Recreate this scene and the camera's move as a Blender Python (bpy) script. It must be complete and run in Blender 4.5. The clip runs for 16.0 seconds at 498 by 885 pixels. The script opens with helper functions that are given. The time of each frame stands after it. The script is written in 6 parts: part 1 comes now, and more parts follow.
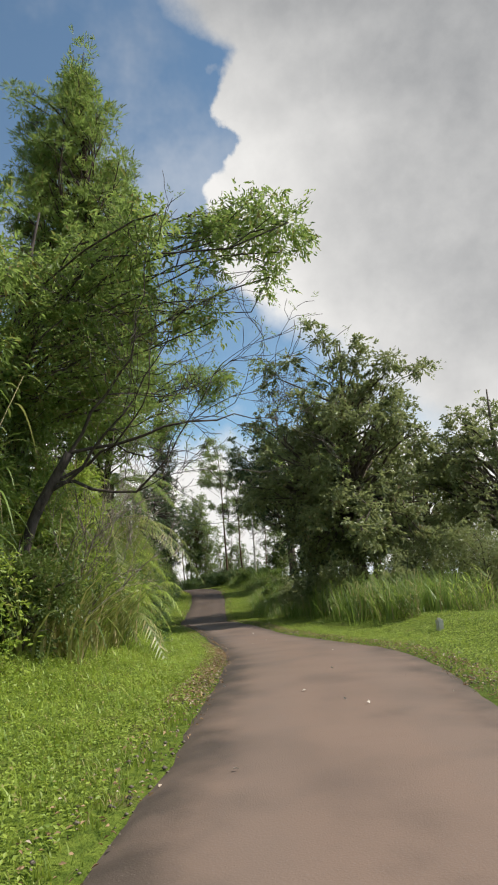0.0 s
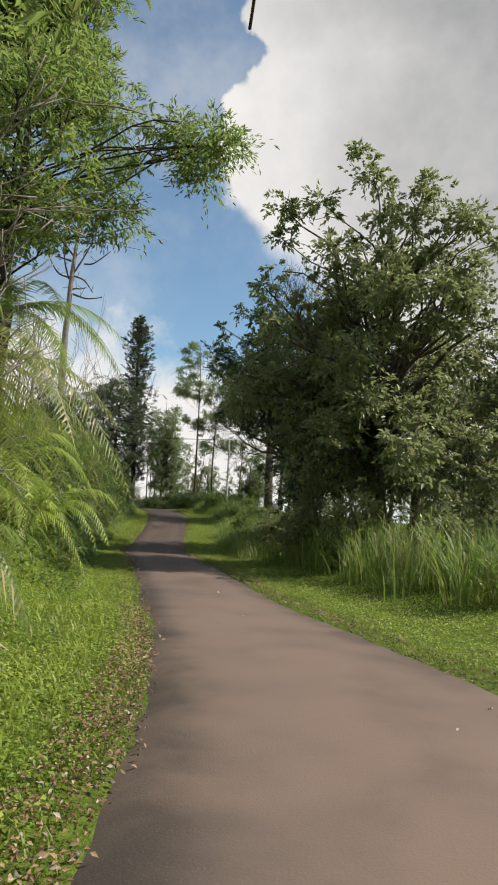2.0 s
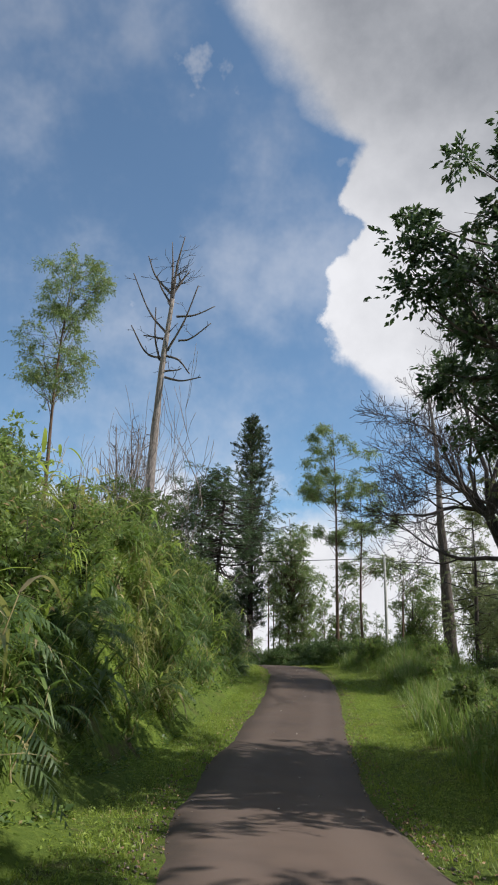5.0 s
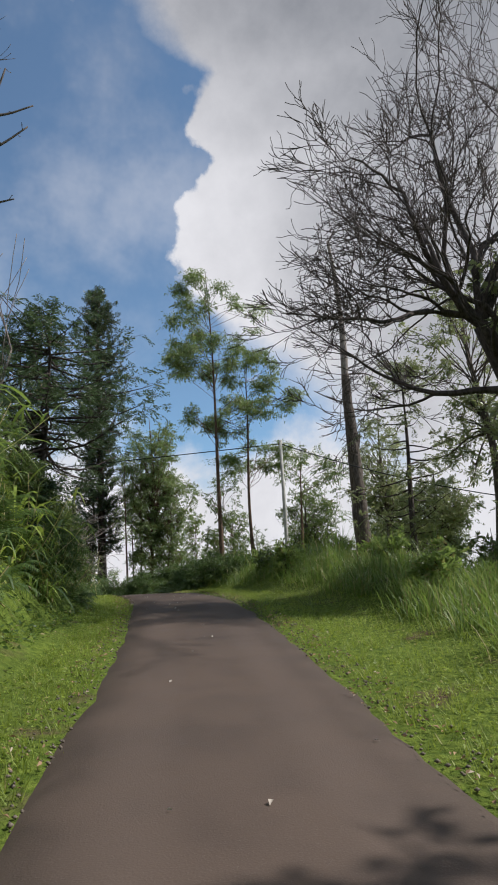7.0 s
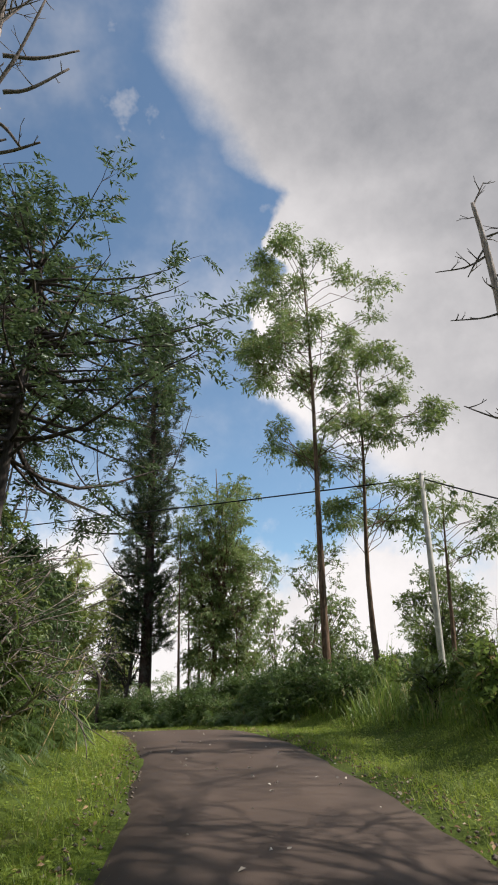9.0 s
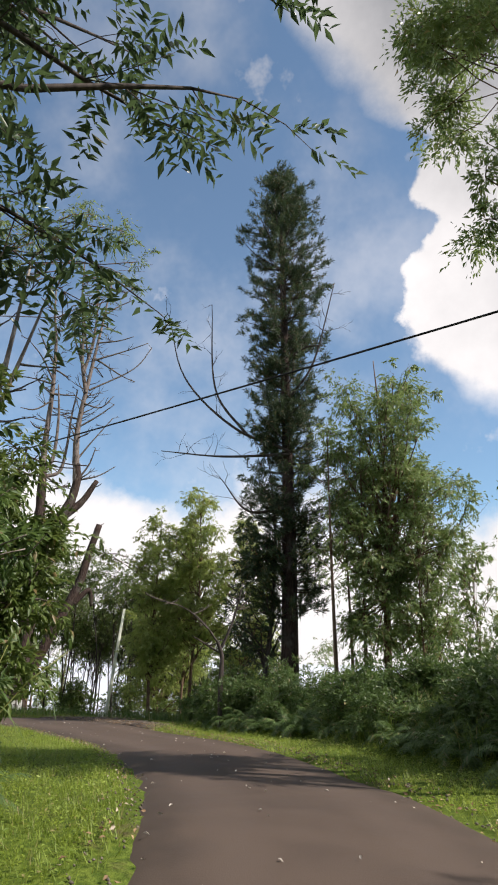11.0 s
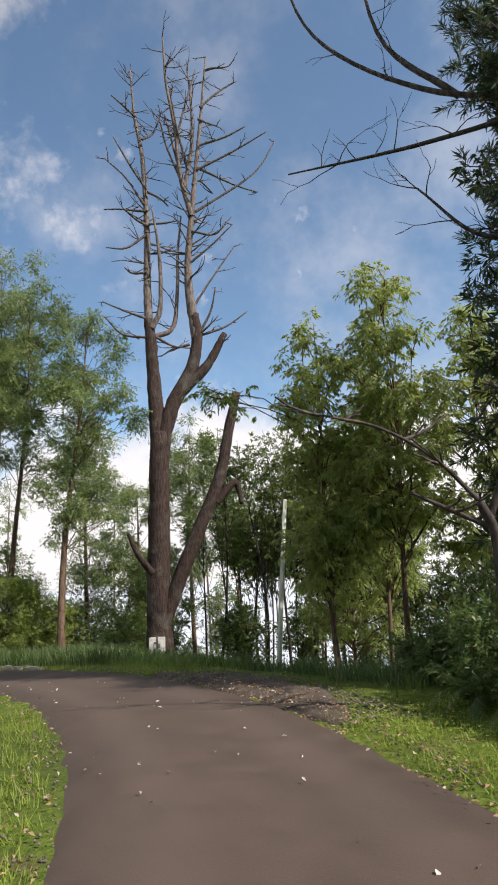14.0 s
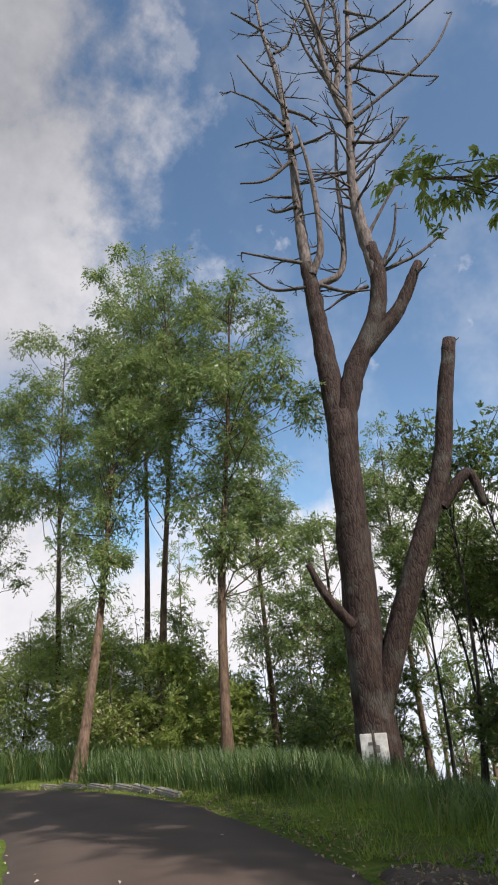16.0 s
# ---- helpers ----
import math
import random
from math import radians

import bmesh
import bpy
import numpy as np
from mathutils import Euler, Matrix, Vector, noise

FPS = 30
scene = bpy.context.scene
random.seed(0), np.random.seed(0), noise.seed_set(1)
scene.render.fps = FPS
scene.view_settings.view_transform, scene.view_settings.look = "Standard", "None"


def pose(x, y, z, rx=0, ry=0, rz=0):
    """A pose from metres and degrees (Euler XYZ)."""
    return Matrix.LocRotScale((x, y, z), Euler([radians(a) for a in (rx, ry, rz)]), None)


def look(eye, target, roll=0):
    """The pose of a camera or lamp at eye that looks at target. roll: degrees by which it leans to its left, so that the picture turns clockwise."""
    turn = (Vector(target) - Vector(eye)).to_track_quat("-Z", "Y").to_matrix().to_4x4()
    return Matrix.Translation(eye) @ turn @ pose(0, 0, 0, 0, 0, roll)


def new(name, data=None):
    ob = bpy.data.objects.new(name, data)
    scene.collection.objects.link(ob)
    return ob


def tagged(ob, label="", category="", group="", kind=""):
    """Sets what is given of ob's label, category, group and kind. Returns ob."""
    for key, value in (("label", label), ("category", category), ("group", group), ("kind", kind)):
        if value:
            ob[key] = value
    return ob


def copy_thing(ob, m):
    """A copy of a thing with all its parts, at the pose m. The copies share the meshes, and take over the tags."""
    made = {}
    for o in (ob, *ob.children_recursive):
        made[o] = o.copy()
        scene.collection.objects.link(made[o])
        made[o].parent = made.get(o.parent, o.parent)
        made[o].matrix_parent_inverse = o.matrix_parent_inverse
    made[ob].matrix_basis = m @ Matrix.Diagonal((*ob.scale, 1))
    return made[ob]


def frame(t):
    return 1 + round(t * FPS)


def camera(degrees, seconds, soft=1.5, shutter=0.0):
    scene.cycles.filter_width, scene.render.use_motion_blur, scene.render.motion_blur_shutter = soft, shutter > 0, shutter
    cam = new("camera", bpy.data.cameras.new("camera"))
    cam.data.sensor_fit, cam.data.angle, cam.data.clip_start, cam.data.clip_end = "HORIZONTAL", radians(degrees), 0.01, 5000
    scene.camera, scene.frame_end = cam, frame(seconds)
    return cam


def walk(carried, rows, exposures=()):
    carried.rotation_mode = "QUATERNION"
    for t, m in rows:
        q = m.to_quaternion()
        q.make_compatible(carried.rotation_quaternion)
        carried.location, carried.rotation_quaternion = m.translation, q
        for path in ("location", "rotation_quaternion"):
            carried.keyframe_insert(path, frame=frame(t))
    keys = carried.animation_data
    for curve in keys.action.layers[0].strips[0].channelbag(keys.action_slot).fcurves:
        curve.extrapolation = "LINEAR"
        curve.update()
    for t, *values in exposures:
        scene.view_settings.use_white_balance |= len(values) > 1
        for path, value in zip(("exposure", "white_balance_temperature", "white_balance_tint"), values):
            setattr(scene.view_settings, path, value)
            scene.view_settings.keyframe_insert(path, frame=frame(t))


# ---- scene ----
cam = camera(43.2, 16.0, soft=1.9)
PATH = [
    (0, (0.006, 0.0, 1.291), (0.029, 1.961, 1.686), -4.6),
    (0.5, (-0.183, 2.092, 1.3), (-0.005, 4.059, 1.614), -1.6),
    (1, (-0.209, 4.196, 1.254), (0.007, 6.152, 1.613), 2.4),
    (1.5, (-0.289, 6.385, 1.218), (-0.186, 8.356, 1.541), 3.4),
    (2, (-0.168, 8.319, 1.069), (-0.085, 10.309, 1.248), 3.0),
    (2.5, (-0.144, 10.487, 0.863), (-0.202, 12.475, 1.074), 3.2),
    (3, (-0.308, 12.989, 0.816), (-0.616, 14.93, 1.19), 6.6),
    (5.5, (-2.222, 28.65, 0.369), (-2.446, 30.533, 1.005), -0.4),
    (6, (-2.659, 31.6, 0.142), (-2.607, 33.546, 0.597), -2.6),
    (6.5, (-3.05, 34.258, -0.051), (-2.949, 36.213, 0.358), -0.7),
    (7, (-3.281, 37.339, -0.082), (-3.131, 39.284, 0.361), -3.0),
    (7.5, (-3.621, 40.366, 0.047), (-3.409, 42.274, 0.605), -2.1),
    (8, (-3.735, 43.284, 0.248), (-3.568, 45.178, 0.867), -2.7),
    (8.5, (-3.836, 45.964, 0.39), (-3.676, 47.859, 1.01), -1.9),
    (9, (-3.966, 48.577, 0.539), (-4.034, 50.433, 1.282), -0.3),
    (9.5, (-4.144, 51.021, 0.649), (-4.672, 52.8, 1.395), 1.4),
    (10, (-4.253, 53.814, 0.897), (-4.808, 55.609, 1.585), 1.5),
    (12.5, (-7.001, 63.347, 1.096), (-7.652, 65.133, 1.717), 1.4),
    (13, (-7.83, 65.28, 1.004), (-8.627, 67.014, 1.602), 2.1),
    (13.5, (-8.605, 67.407, 0.851), (-9.565, 69.074, 1.401), -0.5),
    (14, (-9.727, 69.297, 0.722), (-10.8, 70.933, 1.136), -3.0),
    (14.5, (-10.931, 70.928, 0.612), (-12.18, 72.417, 1.082), -2.8),
    (15, (-12.234, 72.463, 0.494), (-13.574, 73.821, 1.091), -3.4),
    (15.5, (-13.766, 74.038, 0.431), (-15.111, 75.356, 1.106), -3.4),
    (16, (-15.472, 75.544, 0.346), (-16.915, 76.76, 1.011), -5.0),
]
walk(cam, [(t, look(eye, target, roll)) for t, eye, target, roll in PATH], exposures=[(0.0, 0.05, 6550, 10), (0.5, -0.05, 6550, 10), (1.0, 0.05, 6750, 13), (2.5, -0.06, 6500, 10), (3.2, -0.18, 6450, 10), (5.3, 0.0, 6150, 13), (6.0, -0.26, 6150, 13), (6.6, -0.18, 6150, 14),
                    (8.0, -0.08, 6300, 14), (9.3, 0.2, 6600, 15), (10.2, 0.3, 6650, 15), (12.3, 0.05, 6300, 15), (13.2, 0.22, 6400, 17), (14.0, 0.2, 6500, 16), (14.5, 0.36, 6650, 16), (15.0, 0.45, 6700, 16), (15.5, 0.15, 6500, 16), (16.0, 0.1, 6300, 16)])

# ---- sky and sun ----
SUN_AZ, SUN_EL = 90.0, 44.0  # degrees right of +y, above the horizon
sun_way = Vector((math.sin(radians(SUN_AZ)) * math.cos(radians(SUN_EL)), math.cos(radians(SUN_AZ)) * math.cos(radians(SUN_EL)), math.sin(radians(SUN_EL))))
sun = new("sun", bpy.data.lights.new("sun", "SUN"))
sun.data.energy, sun.data.angle, sun.data.color = 5.0, radians(0.6), (1.0, 0.94, 0.84)
sun.matrix_world = look(sun_way * 50, (0, 0, 0))


class Nodes:
    """Short hand for building node trees."""

    def __init__(self, tree):
        self.tree = tree
        tree.nodes.clear()

    def add(self, kind, ins=()):
        n = self.tree.nodes.new(kind)
        for k, v in dict(ins).items():
            self.put(n.inputs[k], v)
        return n

    def put(self, socket, v):
        if isinstance(v, bpy.types.NodeSocket):
            self.tree.links.new(v, socket)
        elif isinstance(v, bpy.types.Node):
            self.tree.links.new(v.outputs[0], socket)
        else:
            socket.default_value = v

    def math(self, op, a, b=0.0, c=0.0, clamp=False):
        n = self.add("ShaderNodeMath", {0: a, 1: b, 2: c})
        n.operation, n.use_clamp = op, clamp
        return n.outputs[0]

    def noise(self, vec, scale, detail=4.0, rough=0.55, **more):
        return self.add("ShaderNodeTexNoise", {"Vector": vec, "Scale": scale, "Detail": detail, "Roughness": rough, **more}).outputs["Fac"]

    def span(self, v, a, b, c=0.0, d=1.0, smooth=True):
        n = self.add("ShaderNodeMapRange", {"Value": v, "From Min": a, "From Max": b, "To Min": c, "To Max": d})
        n.interpolation_type = "SMOOTHSTEP" if smooth else "LINEAR"
        return n.outputs[0]

    def ramp(self, v, stops):
        n = self.add("ShaderNodeValToRGB", {0: v})
        r = n.color_ramp
        while len(r.elements) < len(stops):
            r.elements.new(0.5)
        for e, (p, c) in zip(r.elements, stops):
            e.position, e.color = p, (*c, 1) if len(c) == 3 else c
        return n.outputs[0]

    def mix(self, f, a, b, kind="MIX"):
        n = self.add("ShaderNodeMix")
        n.data_type, n.blend_type = "RGBA", kind
        for s, v in ((n.inputs[0], f), (n.inputs[6], a), (n.inputs[7], b)):
            self.put(s, (*v, 1) if isinstance(v, tuple) and len(v) == 3 else v)
        return n.outputs[2]


world = bpy.data.worlds.new("world")
scene.world = world
world.use_nodes = True
w = Nodes(world.node_tree)
direction = w.add("ShaderNodeTexCoord").outputs["Generated"]
sep = w.add("ShaderNodeSeparateXYZ", {0: direction})
az = w.math("MULTIPLY", w.math("ARCTAN2", sep.outputs[0], sep.outputs[1]), 57.2958)
el = w.math("MULTIPLY", w.math("ARCSINE", sep.outputs[2]), 57.2958)
puff = w.math("SUBTRACT", w.noise(direction, 5.5, 7, 0.58), 0.5)
fine = w.math("SUBTRACT", w.noise(direction, 17.0, 6, 0.6), 0.5)
wisp = w.noise(direction, 2.6, 6, 0.62)
# the edge of the great cloud: azimuth against elevation
edge = w.math("MULTIPLY_ADD", w.ramp(w.math("DIVIDE", el, 60.0), [(k / 60, ((a + 24) / 50,) * 3) for k, a in (
    (8, 14), (14, 9), (20, 4.5), (25, -0.5), (29.5, -2.5), (33.5, -1.3), (37, 2.3), (39.4, -0.4), (43.4, 1.2), (45.5, -5), (49.4, -11), (53, -17))]), 50.0, -24.0)
into = w.math("SUBTRACT", az, edge)
rough_edge = w.math("MULTIPLY_ADD", fine, 5.0, w.math("MULTIPLY_ADD", puff, 2.5, into))
ends = w.span(w.math("MULTIPLY_ADD", puff, 30.0, az), 36.0, 62.0, 1.0, 0.0)  # the cloud breaks up again before the sun
great = w.math("MULTIPLY", ends, w.span(rough_edge, -0.5, w.math("MAXIMUM", w.span(el, 40.0, 50.0, 0.7, 8.0), w.span(el, 16.0, 29.0, 9.0, 0.7))))
# broken white cloud low down all round, and a bank to the north-west
low = w.span(w.math("MULTIPLY_ADD", puff, 26.0, w.math("SUBTRACT", 15.0, el)), -2.0, 5.0)
west = w.math("MULTIPLY", w.span(w.math("MULTIPLY_ADD", puff, 46.0, w.math("MULTIPLY_ADD", fine, 20.0, w.math("MULTIPLY", az, -1.0))), 50.0, 68.0), w.span(el, 20.0, 30.0))
veil = w.math("MULTIPLY", w.span(wisp, 0.42, 0.72, 0.08, 1.0), 0.42)
small = w.math("MULTIPLY", w.span(w.noise(direction, 9.0, 5, 0.6), 0.6, 0.72), 0.4)
mask = w.math("MAXIMUM", w.math("MAXIMUM", great, low), w.math("MAXIMUM", west, w.math("MAXIMUM", veil, small)))
bright = w.math("MULTIPLY", w.span(into, 1.0, 20.0, 1.0, 0.0), w.span(el, 30.0, 52.0, 1.0, 0.35))
bright = w.math("MULTIPLY", bright, w.span(w.math("MULTIPLY_ADD", puff, 60.0, az), -78.0, -34.0, 0.3, 1.0))
bright = w.math("MAXIMUM", bright, w.span(el, 6.0, 22.0, 0.95, 0.0))
whiter = w.math("MULTIPLY", w.span(az, 2.0, -14.0, 0.0, 0.24), w.span(az, -70.0, -45.0, 0.1, 1.0))  # thinner cloud away from the sun
shade = w.math("MULTIPLY_ADD", puff, 0.5, w.math("ADD", whiter,  w.math("MULTIPLY_ADD", fine, 0.3, w.math("MULTIPLY_ADD", bright, 0.52, w.span(el, 28.0, 50.0, 0.44, 0.22)))))
cloud = w.mix(w.math("MULTIPLY", shade, 1.0, clamp=True), (0.2, 0.215, 0.235), (0.88, 0.87, 0.85))
sky = w.add("ShaderNodeTexSky")
sky.sky_type, sky.sun_disc, sky.sun_elevation, sky.sun_rotation = "NISHITA", False, radians(SUN_EL), radians(SUN_AZ)
sky.altitude, sky.dust_density, sky.ozone_density = 1200.0, 1.6, 1.2
sky_bg = w.add("ShaderNodeBackground", {"Color": w.mix(1.0, sky.outputs[0], (0.86, 1.04, 1.0), "MULTIPLY"), "Strength": 0.15})
cloud_bg = w.add("ShaderNodeBackground", {"Color": cloud, "Strength": 1.0})
w.add("ShaderNodeOutputWorld", {0: w.add("ShaderNodeMixShader", {0: mask, 1: sky_bg, 2: cloud_bg})})


# ---- materials ----
def material(name):
    m = bpy.data.materials.new(name)
    m.use_nodes = True
    return m, Nodes(m.node_tree)


def finish(n, shader, height=None, distance=0.01, strength=0.6):
    if height is not None:
        bump = n.add("ShaderNodeBump", {"Height": height, "Distance": distance, "Strength": strength})
        n.tree.links.new(bump.outputs[0], shader.inputs["Normal"])
    n.add("ShaderNodeOutputMaterial", {0: shader})


def place_of(n):
    return n.add("ShaderNodeNewGeometry").outputs["Position"]


def leaf_material(name, dark, light, dry=None, dry_share=0.0, gloss=0.45, through_share=0.35):
    """Leaves: colour varies leaf by leaf and clump by clump; light shines through them."""
    m, n = material(name)
    island = n.add("ShaderNodeNewGeometry").outputs["Random Per Island"]
    clump = n.noise(place_of(n), 0.9, 3, 0.6)
    f = n.math("ADD", n.math("MULTIPLY", island, 0.75), n.math("MULTIPLY_ADD", clump, 1.7, -0.72), clamp=True)
    col = n.mix(f, dark, light)
    if dry:
        col = n.mix(n.math("LESS_THAN", n.math("FRACT", n.math("MULTIPLY", island, 17.3)), dry_share), col, dry)
    face = n.add("ShaderNodeBsdfPrincipled", {"Base Color": col, "Roughness": gloss, "Specular IOR Level": 0.55})
    back = n.add("ShaderNodeBsdfTranslucent", {"Color": n.mix(0.65, col, tuple(min(1.0, 2.2 * v) for v in light))})
    n.add("ShaderNodeOutputMaterial", {0: n.add("ShaderNodeMixShader", {0: through_share * 0.8, 1: face, 2: back})})
    return m


def bark_material(name, dark, light, moss=None, ring=4.0, depth=0.02):
    m, n = material(name)
    pos = place_of(n)
    stretch = n.add("ShaderNodeMapping", {0: pos, "Scale": (1, 1, 0.25)}).outputs[0]
    a, b = n.noise(stretch, 14.0, 6, 0.65), n.noise(pos, 1.6, 4)
    cells = n.add("ShaderNodeTexVoronoi", {"Vector": stretch, "Scale": ring * 3})
    cells.feature = "DISTANCE_TO_EDGE"
    flakes = cells.outputs["Distance"]
    col = n.mix(n.span(a, 0.3, 0.7), dark, light)
    col = n.mix(n.math("MULTIPLY", n.span(flakes, 0.0, 0.07, 1.0, 0.0), 0.3), col, tuple(0.35 * v for v in dark))
    if moss:
        col = n.mix(n.span(b, 0.5, 0.72), col, moss)
    rough = n.span(a, 0.2, 0.8, 0.95, 0.75)
    finish(n, n.add("ShaderNodeBsdfPrincipled", {"Base Color": col, "Roughness": rough, "Specular IOR Level": 0.2}),
           n.math("ADD", a, n.math("MULTIPLY", n.span(flakes, 0.0, 0.16), 0.45)), depth, 0.7)
    return m


def asphalt_material():
    m, n = material("worn_asphalt")
    pos = place_of(n)
    grit, patch, big = n.noise(pos, 90.0, 3, 0.7), n.noise(pos, 2.2, 5, 0.6), n.noise(pos, 0.35, 3, 0.5)
    stones = n.add("ShaderNodeTexVoronoi", {"Vector": pos, "Scale": 70.0}).outputs[0]
    across = n.add("ShaderNodeUVMap").outputs[0]
    split = n.add("ShaderNodeSeparateXYZ", {0: across})
    u, run = split.outputs[0], split.outputs[1]
    dust = n.math("MULTIPLY_ADD", n.noise(pos, 1.1, 4, 0.6), 0.5, n.span(n.math("ABSOLUTE", n.math("SUBTRACT", u, 0.5)), 0.18, 0.5, 0.25, 0.0))
    col = n.mix(n.span(patch, 0.3, 0.7), (0.076, 0.058, 0.047), (0.112, 0.085, 0.068))
    dusty = n.math("MULTIPLY", n.span(dust, 0.2, 0.55), n.span(run, 58.0, 80.0, 1.0, 0.25))  # the lane is dusty at first; the dust colour fades further on
    col = n.mix(dusty, col, (0.215, 0.15, 0.116))
    col = n.mix(n.math("MULTIPLY", n.span(grit, 0.55, 0.75), 0.5), col, (0.22, 0.19, 0.17))
    col = n.mix(n.math("MULTIPLY", n.span(big, 0.5, 0.7), 0.35), col, (0.055, 0.049, 0.047))
    track = n.math("ABSOLUTE", n.math("SUBTRACT", n.math("ABSOLUTE", n.math("SUBTRACT", u, 0.5)), 0.23))
    col = n.mix(n.math("MULTIPLY", n.span(n.math("MULTIPLY_ADD", n.math("SUBTRACT", patch, 0.5), 0.12, track), 0.02, 0.13, 1.0, 0.0), 0.3), col, (0.19, 0.145, 0.12))  # two worn wheel tracks
    col = n.mix(n.span(run, 62.0, 90.0, 0.0, 0.48), col, (0.064, 0.042, 0.029))  # the surface blends to a darker brown further on
    finish(n, n.add("ShaderNodeBsdfPrincipled", {"Base Color": col, "Roughness": n.span(patch, 0.2, 0.8, 0.72, 0.9), "Specular IOR Level": 0.3}),
           n.math("ADD", n.math("MULTIPLY", stones, 0.6), grit), 0.004, 0.35)
    return m


def ground_material():
    m, n = material("grassy_soil")
    pos = place_of(n)
    a, b, c = n.noise(pos, 1.3, 5, 0.6), n.noise(pos, 11.0, 5, 0.65), n.noise(pos, 0.12, 3)
    col = n.mix(n.span(b, 0.35, 0.65), (0.07, 0.11, 0.014), (0.15, 0.2, 0.03))
    col = n.mix(n.span(a, 0.56, 0.72), col, (0.12, 0.085, 0.05))
    col = n.mix(n.span(c, 0.4, 0.7), col, (0.07, 0.1, 0.02))
    finish(n, n.add("ShaderNodeBsdfPrincipled", {"Base Color": col, "Roughness": 0.95, "Specular IOR Level": 0.15}), n.math("ADD", a, b), 0.06, 0.9)
    return m


def plain_material(name, dark, light, scale=6.0, rough=0.8, metallic=0.0, depth=0.004):
    m, n = material(name)
    pos = place_of(n)
    a, b = n.noise(pos, scale, 5, 0.6), n.noise(pos, scale * 9, 3, 0.6)
    col = n.mix(n.span(n.math("MULTIPLY_ADD", b, 0.35, n.math("MULTIPLY", a, 0.75)), 0.35, 0.75), dark, light)
    finish(n, n.add("ShaderNodeBsdfPrincipled", {"Base Color": col, "Roughness": rough, "Metallic": metallic, "Specular IOR Level": 0.3}), b, depth, 0.6)
    return m


ASPHALT, SOIL = asphalt_material(), ground_material()
HAZE_COLOUR = plain_material("valley_haze_colour", (0.5, 0.54, 0.6), (0.62, 0.65, 0.69), 0.01, 1.0, depth=0.0001)
EARTH = plain_material("bare_brown_earth", (0.05, 0.037, 0.028), (0.13, 0.1, 0.078), 4.0, 0.95, depth=0.02)
CONCRETE = plain_material("weathered_concrete", (0.36, 0.35, 0.31), (0.6, 0.58, 0.52), 5.0)
PALE_POST = plain_material("pale_post_paint", (0.46, 0.48, 0.39), (0.56, 0.57, 0.48), 3.0)
GRIT = plain_material("brown_grit", (0.09, 0.075, 0.06), (0.24, 0.2, 0.16), 30.0)
KERB_STONE = plain_material("kerb_stone", (0.16, 0.145, 0.12), (0.36, 0.33, 0.28), 7.0)
BOARD = plain_material("weathered_white_board", (0.5, 0.48, 0.43), (0.78, 0.77, 0.73), 9.0, 0.6)
INK = plain_material("faded_dark_paint", (0.12, 0.11, 0.1), (0.25, 0.22, 0.2), 20.0, 0.7)
RUBBER = plain_material("black_cable_sheath", (0.012, 0.012, 0.014), (0.03, 0.03, 0.032), 8.0, 0.6)
DRY_LEAF = leaf_material("fallen_dry_leaf", (0.16, 0.09, 0.045), (0.42, 0.28, 0.15), (0.46, 0.38, 0.29), 0.12, 0.75, 0.1)
PALE_LEAF = leaf_material("fallen_pale_leaf", (0.4, 0.34, 0.27), (0.64, 0.59, 0.52), None, 0, 0.65, 0.1)
LAWN = leaf_material("verge_grass_blade", (0.105, 0.165, 0.018), (0.275, 0.34, 0.048), (0.3, 0.25, 0.1), 0.08, 0.55, 0.4)
CANE = leaf_material("cane_grass_blade", (0.055, 0.105, 0.018), (0.2, 0.28, 0.055), (0.34, 0.27, 0.13), 0.12, 0.5, 0.4)
STRAW = leaf_material("straw_grass_blade", (0.11, 0.14, 0.035), (0.3, 0.31, 0.09), (0.42, 0.34, 0.18), 0.2, 0.6, 0.4)
FERN = leaf_material("fern_frond_leaf", (0.035, 0.07, 0.016), (0.11, 0.17, 0.045), (0.25, 0.2, 0.1), 0.04, 0.5, 0.35)
YOUNG_GUM = leaf_material("young_gum_leaf", (0.1, 0.145, 0.035), (0.29, 0.34, 0.095), (0.34, 0.24, 0.1), 0.05, 0.42, 0.6)
EUC = leaf_material("eucalyptus_leaf", (0.07, 0.12, 0.038), (0.21, 0.27, 0.085), (0.3, 0.2, 0.1), 0.05, 0.42, 0.38)
BROAD = leaf_material("broad_leaf", (0.04, 0.075, 0.018), (0.14, 0.19, 0.045), (0.2, 0.14, 0.06), 0.05, 0.46, 0.38)
GLOSSY = leaf_material("glossy_dark_leaf", (0.06, 0.09, 0.033), (0.25, 0.28, 0.115), (0.2, 0.13, 0.06), 0.05, 0.4, 0.46)
FEATHER = leaf_material("feathery_leaf", (0.065, 0.115, 0.028), (0.205, 0.275, 0.068), (0.28, 0.17, 0.07), 0.1, 0.42, 0.6)
TULIP = leaf_material("feathered_dark_leaf", (0.026, 0.052, 0.022), (0.085, 0.13, 0.05), (0.16, 0.13, 0.06), 0.03, 0.38, 0.34)
# brighter than LAWN: puts the first verge's sunlight into the leaf colour
WEED = leaf_material("verge_weed_leaf", (0.14, 0.22, 0.03), (0.36, 0.44, 0.075), (0.3, 0.25, 0.1), 0.05, 0.5, 0.4)
NEEDLE = leaf_material("pine_needle", (0.018, 0.038, 0.017), (0.06, 0.09, 0.038), (0.2, 0.12, 0.05), 0.07, 0.55, 0.28)
PALM = leaf_material("palm_leaflet", (0.09, 0.12, 0.025), (0.22, 0.26, 0.07), (0.4, 0.33, 0.16), 0.15, 0.45, 0.4)
